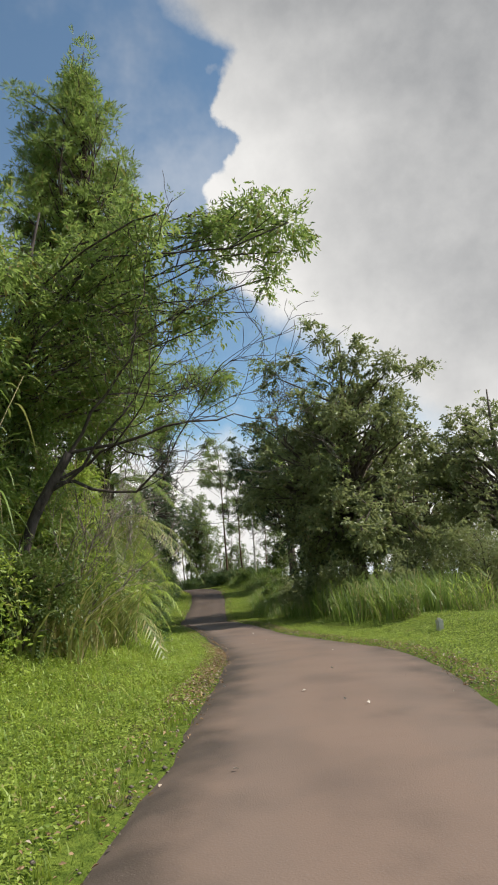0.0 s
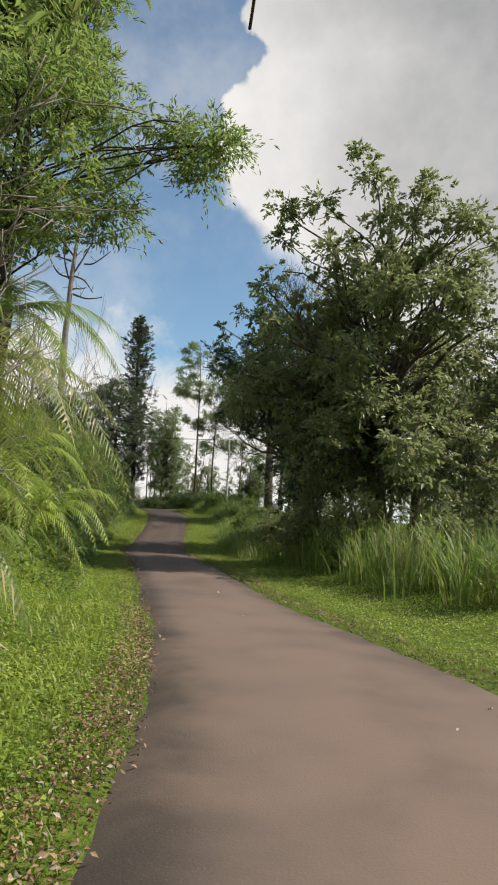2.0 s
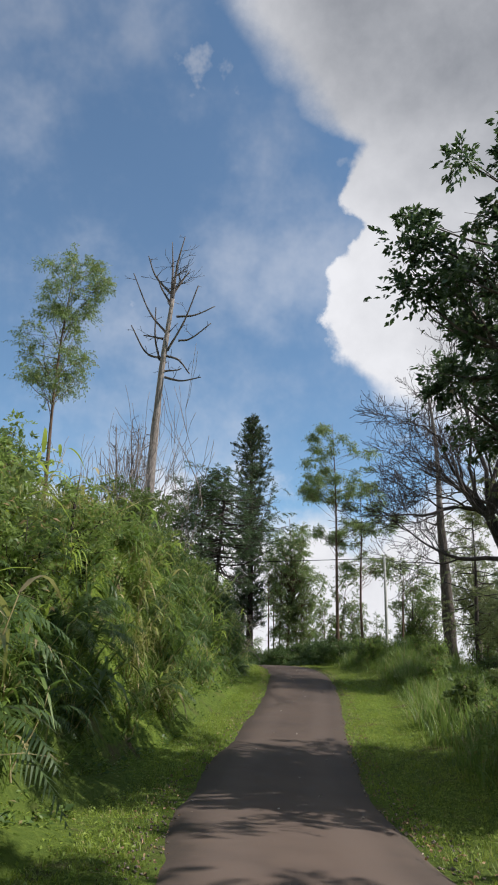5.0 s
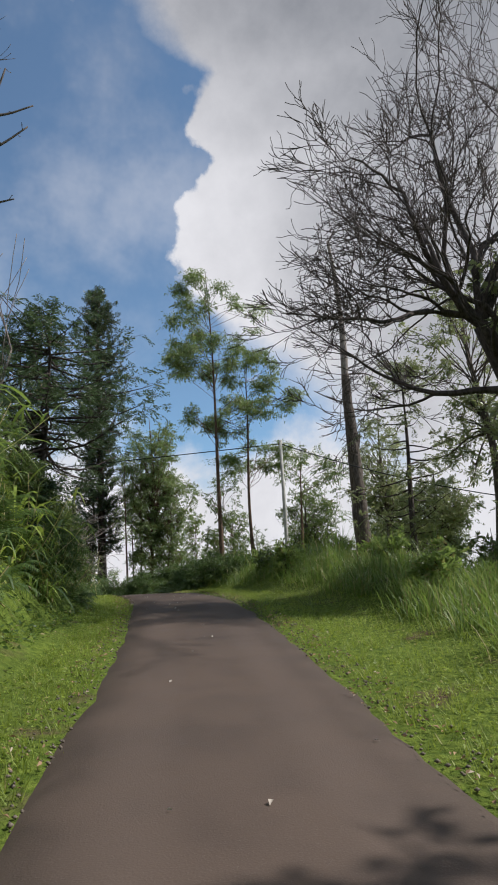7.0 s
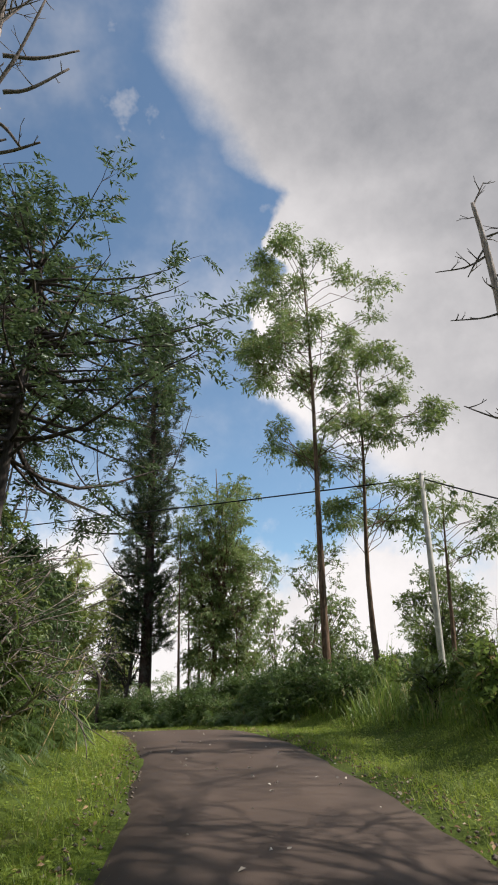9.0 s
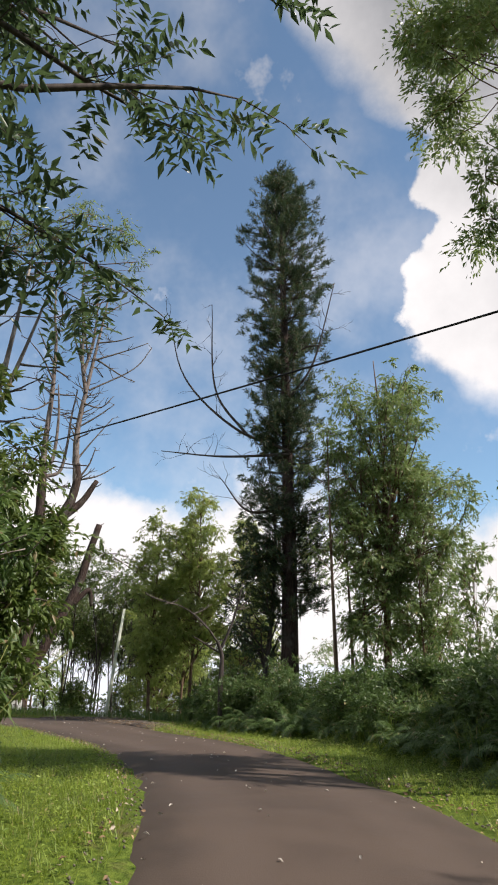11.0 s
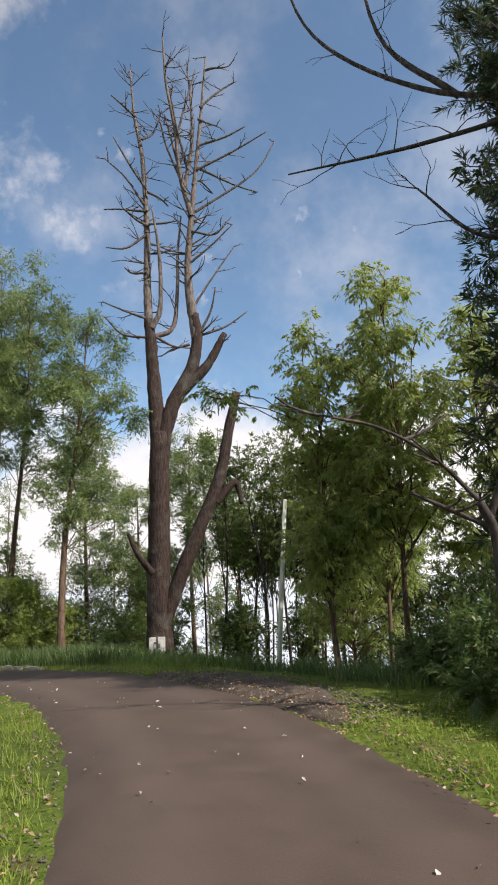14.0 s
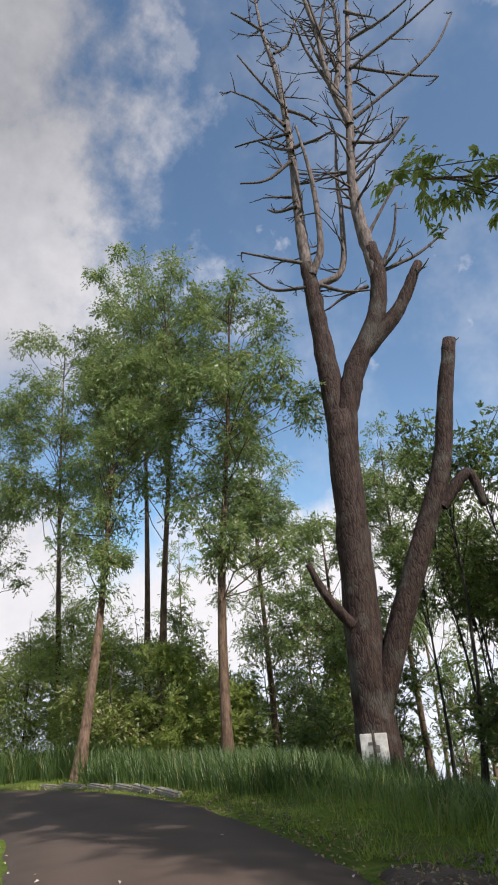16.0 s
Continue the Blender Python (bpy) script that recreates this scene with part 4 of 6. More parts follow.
part("crown", leaf_mesh("arching_leaves", at, ways, 0.05, 0.013, FEATHER, rng, 0.4), arch)

rng = np.random.default_rng(129)
for k, (sx, sy) in enumerate(along(rng, 24, 46, 60, 1, 2.2, 4.0)):
    cane_clump(sx, sy, rng.uniform(1.3, 2.7), (CANE, FERN, PALM)[k % 3], 900 + k, "tall clump of cane with long drooping green blades", "cane clumps at the verge", 9, 10, (0.75, 0.045), 0.22, 0.95)
for k, (sx, sy) in enumerate(along(rng, 15, 46, 57, 1, 2.7, 3.7)):
    cane_clump(sx, sy, rng.uniform(2.6, 4.2), (FERN, CANE, PALM, FEATHER)[k % 4], 960 + k, "very tall cane with drooping sunlit blades before the trees", "cane clumps at the verge", 9, 17, (0.7, 0.05), 0.12, 1.0)
for k, (sx, sy) in enumerate(along(rng, 34, 56, 66, -1, 2.4, 5.0)):
    cane_clump(sx, sy, rng.uniform(0.8, 1.5), (CANE, WEED, CANE)[k % 3], 930 + k, "upright clump of bright green reeds beside the verge", "reed clumps", 8, 7, (0.6, 0.035), 0.16, 0.5)
for k, (sx, sy) in enumerate(along(rng, 46, 66, 108, -1, 2.2, 5.0)):
    cane_clump(sx, sy, rng.uniform(0.35, 0.8), (CANE, FERN, CANE)[k % 3], 970 + k, "low clump of green reeds in the tall grass", "reed clumps in the tall grass", 7, 7, (0.55, 0.03), 0.25, 0.6)

# bare, twiggy saplings in front of the trees
rng = np.random.default_rng(131)
for sx, sy, ln in ((-3.5, 14.2, 1.5), (-3.3, 11.0, 1.4), (-3.9, 12.6, 2.0)):
    sapling = thing("bare_sapling", sx, sy, ground_at(sx, sy), "thin leafless sapling with grey tangled twigs", "tree", "bare saplings at the verge")
    wood = Wood()
    for k in range(4):
        branching(wood, rng, (0, 0, 0.0), (0.3 + 0.3 * rng.normal(), 0.3 * rng.normal(), 1.0), ln, 0.035, 3, 0.5, 0.05, kids=(2, 4), thin=0.005)
    part("stem", wood.mesh("sapling_wood", DEAD_WOOD), sapling)["kind"] = "stuff"

# fan of palm fronds
palm = thing("palm", -3.7, 15.8, ground_at(-3.7, 15.8), "young palm with long arching yellow-green fronds", "palm")
wood = Wood()
wood.tube([(0, 0, -0.1), (0.05, 0, 0.8), (0.12, 0.02, 2.05)], [0.16, 0.13, 0.12], 9, 0.06, np.random.default_rng(5))
part("trunk", wood.mesh("palm_trunk", BARK), palm)
crown_me = frond_mesh("palm_crown", np.random.default_rng(6), 22, 2.75, 0.4, PALM, 0.7, 1.1, 0.045, 0.022)
crown_ob = part("crown", crown_me, palm)
crown_ob.location = (0.12, 0.02, 2.05)

palm = thing("palm", -4.4, 19.6, ground_at(-4.4, 19.6), "tall tree fern with arching feathered fronds", "palm", "")
wood = Wood()
wood.tube([(0, 0, -0.1), (0.05, 0.1, 1.8), (0.2, 0.05, 3.7)], [0.17, 0.13, 0.11], 9, 0.08, np.random.default_rng(7))
part("trunk", wood.mesh("fern_tree_trunk", BARK), palm)
crown_ob = part("crown", frond_mesh("fern_tree_crown", np.random.default_rng(8), 17, 2.5, 0.4, FEATHER, 0.6, 0.95, 0.05, 0.018), palm)
crown_ob.location = (0.2, 0.05, 3.7)

# fern-like fronds that arch out over the verge
rng = np.random.default_rng(133)
frond_meshes = [frond_mesh("arching_fronds", np.random.default_rng(136 + k), 8, 1.7, 0.3, (PALM, WEED, FEATHER)[k], 1.0, 1.15, 0.05, 0.012) for k in range(3)]
for k, (sx, sy) in enumerate(along(rng, 22, 54, 66, 1, 2.0, 4.2)):
    sprout = new("frond_clump", frond_meshes[k % 3])
    size = rng.uniform(0.8, 1.35)
    sprout.matrix_world = Matrix.LocRotScale((sx, sy, ground_at(sx, sy) + 0.15), Euler((0, 0, rng.uniform(0, 6.28))), (size, size, size * rng.uniform(1.0, 1.4)))
    tagged(sprout, "clump of long arching green fronds on the bank", "fern", "frond clumps at the verge")

# the dense dark trees on the other side
tree("dark_tree", 4.8, 27.3, 12.2, "broad dense dark-green tree shading the lane", trunk_r=0.34, clumps=170, clump_r=0.58, leaves=64000, leaf=(0.17, 0.085), mat=GLOSSY,
     crown=[(0, 0, 6.9, 4.0, 3.6), (-2.6, -0.8, 9.8, 1.2, 2.1), (-0.7, -1.0, 10.3, 1.2, 1.9), (1.2, -1.2, 10.0, 1.2, 1.9), (-3.6, 0.3, 8.2, 1.4, 2.2), (-3.2, 0.3, 5.0, 1.8, 2.2), (2.6, -1.6, 9.9, 1.2, 2.0), (0, -1.5, 3.2, 3.6, 2.2)], seed=141, base=-0.7)
tree("dark_tree", 11.2, 27.4, 9.8, "dense dark-green tree joining the one beside it", trunk_r=0.28, clumps=100, clump_r=0.6, leaves=36000, leaf=(0.16, 0.08), mat=GLOSSY,
     crown=[(0, 0, 5.8, 3.4, 3.4), (-1.6, -0.6, 5.8, 2.4, 2.6), (2.6, 0.6, 5.2, 2.4, 2.6)], seed=142)
# the darker leaf here and on the next tree paints in their backlit shade
tree("dark_tree", 3.4, 35.8, 11.6, "dense dark-green tree with branches hanging over the lane", trunk_r=0.3, clumps=130, clump_r=0.46, leaves=46000, leaf=(0.13, 0.07), mat=TULIP,
     crown=[(-0.6, -0.5, 8.0, 3.3, 3.6), (-3.4, -1.0, 9.6, 1.6, 2.2), (-2.7, 0.6, 6.6, 1.7, 2.2), (0.8, 0, 4.0, 2.8, 2.6)], seed=143)
# three trees, mostly out of view, added so that shade falls on the lane
tree("dark_tree", 5.6, 37.4, 10.5, "dense dark-green tree added on the slope to shade the lane", trunk_r=0.28, clumps=110, clump_r=0.55, leaves=22000, leaf=(0.16, 0.075), mat=TULIP, crown=[(0, 0, 6.6, 3.0, 3.6), (-4.3, 3.5, 8.8, 0.9, 0.6), (-4.0, 3.5, 11.2, 1.2, 0.5), (-3.0, 2.8, 9.4, 1.2, 1.4)], seed=146)
tree("dark_tree", 8.4, 36.0, 11.5, "dense dark-green tree added on the slope to shade the lane", trunk_r=0.28, clumps=90, clump_r=0.8, leaves=8000, leaf=(0.26, 0.13), mat=GLOSSY, crown=[(0, 0, 7.0, 3.2, 3.6)], seed=148, near=False)
tree("dark_tree", 6.3, 51.2, 10.4, "dense dark-green tree added on the slope to shade the lane", trunk_r=0.28, clumps=90, clump_r=0.8, leaves=16000, leaf=(0.27, 0.14), mat=GLOSSY, crown=[(0, 0, 6.6, 2.0, 3.0), (-0.3, 0.6, 3.4, 2.0, 1.8)], seed=147, near=False)
tree("dark_tree", 9.5, 33.0, 8.6, "dark-green tree behind the roadside trees", trunk_r=0.25, clumps=50, clump_r=0.9, leaves=10000, leaf=(0.24, 0.1), mat=GLOSSY, crown=[(0, 0, 5.0, 3.0, 3.2)], seed=144, near=False)
tree("dark_tree", 16.0, 30.0, 8.5, "dark-green tree further down the slope", trunk_r=0.25, clumps=50, clump_r=0.9, leaves=9000, leaf=(0.24, 0.1), mat=GLOSSY, crown=[(0, 0, 4.6, 3.2, 3.0)], seed=145, near=False)
for k, (sx, sy, sr, sh) in enumerate([(3.6, 24.6, 1.5, 2.2), (5.8, 23.6, 1.5, 2.0), (8.4, 23.0, 1.7, 3.0), (10.8, 21.5, 1.8, 3.2), (2.6, 28.0, 1.3, 1.8), (2.2, 32.0, 1.3, 1.8), (13.4, 20.5, 2.0, 3.4), (8.6, 27.6, 2.2, 4.2), (13.6, 27.0, 2.4, 4.4), (10.6, 30.6, 2.4, 4.6), (6.6, 25.4, 1.7, 3.4), (15.6, 24.0, 2.2, 4.0), (10.0, 25.6, 1.8, 3.2), (12.3, 25.0, 1.7, 3.0)]):
    shrub(sx, sy, sr, sh, 150 + k, mat=GLOSSY, leaves=8000, leaf=(0.12, 0.055), label="dark leafy shrub under the trees", group="shrubs under the trees")

# ---- the middle stretch ----
def dead_tree(name, x, y, z, label, limbs, mats, seed, twig=(0, 0), sides=8):
    """A leafless tree from drawn limbs: (name, points from the foot, start radius, end radius, twigs, twig length)."""
    rng = np.random.default_rng(seed)
    root = thing(name, x, y, z, label, "tree")
    for k, (nm, pts, ra, rb, twigs, tl) in enumerate(limbs):
        wood = Wood()
        p = smooth_line(np.asarray(pts, float), 6) if len(pts) > 2 else curve_pts(pts[0], pts[1], rng, 0.05, 6)
        t = np.linspace(0, 1, len(p))
        wood.tube(p, ra + (rb - ra) * t, sides + 2 if ra > 0.15 else 6, 0.06, rng)
        spray = Wood()
        for _ in range(twigs):
            i = rng.integers(max(1, len(p) // 5), len(p))
            away = unit(np.array([rng.normal(), rng.normal(), rng.uniform(-0.1, 0.6)]))
            branching(spray, rng, p[i], away, tl * rng.uniform(0.45, 1.4) * (1.2 - 0.5 * t[i]), max(0.026, (ra + (rb - ra) * t[i]) * 0.3), 1, 0.6, 0.15, kids=(1, 3), thin=0.013, ratio=0.45, curl=0.08)
        part(nm, wood.mesh(name + "_" + nm, mats[min(k, len(mats) - 1)], spray, DARK_DEAD), root)
    return root


dz = ground_at(-15, 65.5)
LEADERS = [[(0.3, 0.0, 24.8), (0.2, 0.1, 27.8), (-0.1, 0.3, 30.7)],
         [(0.4, -0.0, 25.5), (0.6, -0.2, 28.2), (1.1, -0.4, 30.6)],
         [(0.4, 0.0, 25.9), (0.8, 0.2, 26.8), (1.4, 0.5, 28.1)]]
ARMS = [[(0.1, 0.0, 22.6), (-1.5, 0.4, 24.7), (-3.2, 0.8, 28.4)],
         [(0.0, -0.0, 20.5), (-1.2, -0.3, 20.9), (-2.4, -0.6, 23.0)],
         [(-0.2, 0.0, 20.4), (-0.8, 0.3, 22.4), (-1.1, 0.7, 25.2)],
         [(0.3, -0.0, 21.1), (1.5, -0.3, 23.3), (2.5, -0.7, 26.0)],
         [(0.8, 0.0, 23.9), (2.1, 0.4, 24.2), (3.5, 0.8, 25.1)],
         [(1.1, 0.0, 21.9), (2.0, 0.1, 22.1), (3.4, 0.3, 23.4)],
         [(0.3, -0.0, 19.0), (1.6, -0.2, 18.6), (3.1, -0.5, 18.7)],
         [(0.3, 0.0, 20.7), (1.2, 0.2, 20.4), (2.0, 0.4, 19.4)],
         [(-0.1, 0.0, 22.1), (-1.7, 0.3, 22.6)],
         [(0.2, -0.0, 25.9), (-1.0, -0.3, 27.3), (-1.6, -0.6, 28.9)],
         [(0.3, 0.0, 25.0), (-0.6, 0.3, 26.5), (-1.2, 0.6, 27.9)],
         [(0.1, 0.0, 19.4), (1.4, 0.3, 19.8)]]


def above(rows):
    return [(u_, v_, z_ - dz) for u_, v_, z_ in rows]


limbs = [("trunk", [(0, 0, -0.2), (-0.1, 0, 12.6 - dz), (-0.05, 0, 16.9 - dz), (0.1, 0, 21.0 - dz), (0.4, 0, 25.4 - dz)], 0.36, 0.15, 6, 0.9)]
limbs += [("limb", above(rows), 0.13, 0.03, 9, 1.3) for rows in LEADERS]
limbs += [("branch", above(rows), 0.095, 0.04, 3, 0.7) for rows in ARMS]
dead_tree("dead_tree", -15, 65.5, dz, "tall bleached dead tree standing above the bank", limbs, [DEAD_WOOD] + [GREY_LIMB] * 3 + [DARK_DEAD], 161)
rng = np.random.default_rng(162)
for k in range(16):
    sx, sy = rng.uniform(-16.5, -10.5), rng.uniform(57, 63)
    dead = thing("dead_sapling", sx, sy, ground_at(sx, sy), "thin leafless grey sapling on the bank", "tree", "dead saplings on the bank")
    wood = Wood()
    for _ in range(2):
        branching(wood, rng, (0, 0, -0.1), (0.12 * rng.normal(), 0.12 * rng.normal(), 1), rng.uniform(4.6, 7.6), 0.07, 2, 0.35, 0.4, kids=(2, 4), thin=0.012)
    part("stem", wood.mesh("dead_sapling_wood", DEAD_WOOD), dead)["kind"] = "stuff"

# the great leafless tree: a leaning trunk and a fan of limbs
rng = np.random.default_rng(174)
bare = thing("leafless_tree", 5.9, 52.0, ground_at(5.9, 52.0), "large leafless tree with a fan of fine dark branches", "tree")
wood = Wood()
stem = np.array([(0, 0, -0.2), (-0.4, 0, 2.2), (-1.3, -0.1, 4.4), (-2.0, -0.2, 6.2)])
wood.tube(smooth_line(stem, 6), np.linspace(0.34, 0.22, 19), 10, 0.04, rng)
part("trunk", wood.mesh("leafless_trunk", TWIG), bare)
for i, way, ln in [(3, (-0.75, 0.0, 0.9), 3.2), (3, (-0.45, 0.25, 1.0), 3.8), (3, (0.0, -0.3, 1.2), 4.9), (3, (0.35, 0.2, 1.1), 5.0), (2, (-0.8, -0.4, 0.9), 3.4), (2, (0.7, -0.2, 0.9), 4.0), (2, (-0.9, 0.3, 0.45), 3.2), (3, (-0.95, -0.2, 0.6), 3.4), (3, (-0.7, 0.4, 1.1), 3.8), (3, (0.15, 0.1, 1.2), 5.0), (1, (0.9, 0.1, 0.9), 3.8), (3, (0.4, -0.15, 1.2), 5.3), (3, (0.75, 0.2, 1.1), 5.0)]:
    wood = Wood()
    branching(wood, rng, stem[i], way, ln * (1.2 if way[2] > 0.95 and way[0] > -0.2 else 0.94), 0.11, 4, 0.64, 0.16, kids=(3, 5), thin=0.009, ratio=0.62, curl=0.42)
    part("limb", wood.mesh("leafless_limb", TWIG), bare)

# the broken snag
sz = ground_at(4.1, 67.8)
SNAG = [[(0.29, 0.0, 1.35), (0.25, 0.0, 3.97), (0.21, 0.0, 6.53), (0.13, 0.0, 8.74), (0.13, 0.0, 10.28)],
         [(0.12, 0.0, 10.15), (0.16, 0.0, 12.98), (0.02, 0.0, 15.85), (-0.19, 0.0, 17.9)]]
SNAGGED = [[(0.09, 0.0, 15.5), (-0.73, 0.2, 15.12), (-1.82, 0.4, 15.06)],
         [(0.12, -0.0, 16.3), (1.08, -0.2, 16.6), (1.88, -0.4, 17.21)],
         [(0.16, -0.0, 12.98), (-0.64, -0.2, 12.65), (-1.8, -0.5, 12.39)],
         [(0.11, 0.0, 13.26), (1.59, 0.3, 14.24), (3.36, 0.6, 16.22)],
         [(0.07, -0.0, 14.54), (0.99, -0.1, 14.68), (2.46, -0.3, 15.85)],
         [(0.06, 0.0, 10.49), (1.86, 0.2, 11.32), (4.33, 0.5, 12.45)],
         [(0.13, -0.0, 10.28), (1.09, -0.2, 10.22), (2.09, -0.4, 9.68)],
         [(-0.13, 0.0, 8.8), (-0.76, 0.1, 9.06), (-1.51, 0.3, 9.53)],
         [(0.22, -0.0, 8.44), (1.21, -0.1, 8.22), (1.98, -0.2, 7.78)],
         [(-0.18, 0.0, 17.78), (0.06, 0.1, 18.28), (0.4, 0.1, 18.97)],
         [(0.02, 0.0, 15.85), (-0.38, 0.1, 15.26), (-0.69, 0.3, 14.74)]]


def on_snag(rows):
    return [(u_, v_, z_ - sz) for u_, v_, z_ in rows]


limbs = [("trunk", [(SNAG[0][0][0] + 0.05, 0, -0.2)] + on_snag(SNAG[0]), 0.46, 0.2, 0, 1), ("trunk", on_snag(SNAG[1]), 0.19, 0.07, 5, 0.6), ("stub", on_snag([(0.02, 0.1, 5.7), (0.4, 0.1, 6.3), (0.62, 0.1, 7.1)]), 0.16, 0.05, 0, 1)]
limbs += [("branch", on_snag(rows), 0.05, 0.018, 3, 0.5) for rows in SNAGGED]
dead_tree("snag", 4.1, 67.8, sz, "tall broken dead trunk with short bare branches", limbs, [BARK, DEAD_WOOD, BARK, DARK_DEAD], 181)

eucalyptus = dict(near=False, mat=EUC, bark=GUM_BARK, leaf=(0.17, 0.06), droop=0.5, flat=0.62, shell=0.6, branch_from=0.3, rise=0.0, slope=0.12, stout=0.6, pads=True)
tree("eucalyptus", -2.5, 67.0, 16.2, "slender tall eucalyptus with an airy rounded crown", trunk_r=0.13, lean=(-0.3, 0), clumps=70, clump_r=0.52, leaves=34000,
     crown=[(-0.2, 0, 14.3, 1.6, 1.5), (-1.6, 0, 12.1, 1.3, 1.2), (1.4, 0, 12.7, 1.2, 1.2), (-0.2, 0, 10.8, 2.5, 0.7), (0.2, 0.3, 8.2, 2.2, 0.5)], seed=191, bend=0.012, **{**eucalyptus, "leaf": (0.13, 0.045)})
tree("eucalyptus", -0.9, 68.0, 12.0, "slender eucalyptus with a layered airy crown", trunk_r=0.11, lean=(-0.1, 0), clumps=62, clump_r=0.5, leaves=28000,
     crown=[(0.2, 0, 10.4, 1.4, 1.2), (1.4, 0, 8.8, 1.5, 0.9), (-0.9, 0, 8.0, 1.3, 0.9), (0.4, 0, 6.0, 1.9, 0.7)], seed=192, bend=0.012, **{**eucalyptus, "leaf": (0.13, 0.045)})
tree("eucalyptus", 1.6, 69.5, 7.4, "small eucalyptus with a flat airy crown", trunk_r=0.1, lean=(0.3, 0), clumps=18, clump_r=0.55, leaves=3500, crown=[(0.6, 0, 5.6, 1.7, 0.9)], seed=193, bend=0.02, **eucalyptus)
tree("eucalyptus", -19.9, 60.0, 26.0 - ground_at(-19.9, 60.0), "pale airy eucalyptus on top of the bank", trunk_r=0.2, clumps=100, clump_r=0.7, leaves=30000, crown=[(0, 0, 23.4 - ground_at(-19.9, 60.0), 2.3, 2.4), (-0.6, 0, 18.5 - ground_at(-19.9, 60.0), 2.4, 3.2)], seed=194, bend=0.015, **eucalyptus)
rng = np.random.default_rng(195)
for k in range(14):
    ex, ey = rng.uniform(-9, 14), rng.uniform(77, 95)
    eh = rng.uniform(7, 11)
    tree("eucalyptus", ex, ey, eh, "slim eucalyptus on the far slope", trunk_r=0.09, lean=(rng.normal() * 0.4, 0), clumps=14, clump_r=0.6, leaves=2000, crown=[(0, 0, eh * 0.8, 1.2, eh * 0.18), (0.3, 0, eh * 0.55, 1.0, eh * 0.15)], seed=300 + k, bend=0.015, group="slim trees on the far slope", **eucalyptus)

# broadleaf trees round the middle stretch
# the tall one at (13, 65) stands out of view, added to shade the lane
for k, (tx, ty, th, tr, tm) in enumerate([(-11.6, 53.4, 6.0, 2.0, BROAD), (-12.2, 63.5, 6.6, 2.2, BROAD), (-13.2, 56.5, 8.4, 2.6, BROAD),
                                          (7.2, 59.5, 13.6, 2.9, GLOSSY), (7.2, 65.5, 5.0, 2.0, GLOSSY), (13.0, 65.0, 14.0, 3.0, GLOSSY), (12.5, 55.0, 9.0, 3.0, GLOSSY), (10.0, 52.0, 8.0, 2.6, GLOSSY), (6.8, 72.0, 10.5, 2.2, GLOSSY),
                                          (9.0, 74.0, 6.0, 2.2, BROAD), (3.0, 76.0, 6.6, 1.9, BROAD)]):
    tree("broadleaf_tree", tx, ty, th, "leafy dark-green broadleaf tree beside the lane", trunk_r=0.18, lean=(0.2, 0), clumps=64, clump_r=0.55, leaves=18000, leaf=(0.15, 0.065), mat=tm,
         crown=[(0, 0, th * 0.6, tr, th * 0.32), (0.5, 0, th * 0.35, tr * 0.8, th * 0.2)], seed=200 + k, group="broadleaf trees", near=tx < 0)
tiered_tree("tall_airy_tree", 4.9, 61.8, 8.6, "airy dark-green tree behind the leafless one", [(0.1, 1.8), (0.5, 2.8), (0.8, 1.8), (1.0, 0.3)], 226, branches=44, mat=GLOSSY)
tiered_tree("tall_airy_tree", -8.8, 59.2, 10.0, "tall dark-green open tree with level branches reaching over the lane", [(0.1, 2.4), (0.35, 3.2), (0.5, 4.1), (0.65, 3.8), (0.8, 3.1), (0.93, 2.0), (1.0, 0.6)], 224, mat=TULIP, branches=112, twigs=7, per=36, leaf=(0.15, 0.046), first=0.4)
tiered_tree("tall_airy_tree", -10.6, 61.8, 10.2, "slim dark-green open tree on top of the bank", [(0.1, 1.8), (0.5, 2.2), (0.8, 1.3), (1.0, 0.3)], 225, mat=TULIP, branches=28, per=36, first=0.62)
tree("round_tree", -6.9, 80.2, 13.6, "full rounded leafy gum tree beside the pine", trunk_r=0.16, clumps=150, clump_r=0.6, leaves=60000, leaf=(0.14, 0.05), mat=EUC, bark=GUM_BARK, droop=0.7,
     crown=[(0.2, 0, 10.4, 2.2, 2.6), (0.3, 0, 7.0, 2.8, 2.8), (0.3, 0, 3.8, 2.3, 1.9)], seed=221)


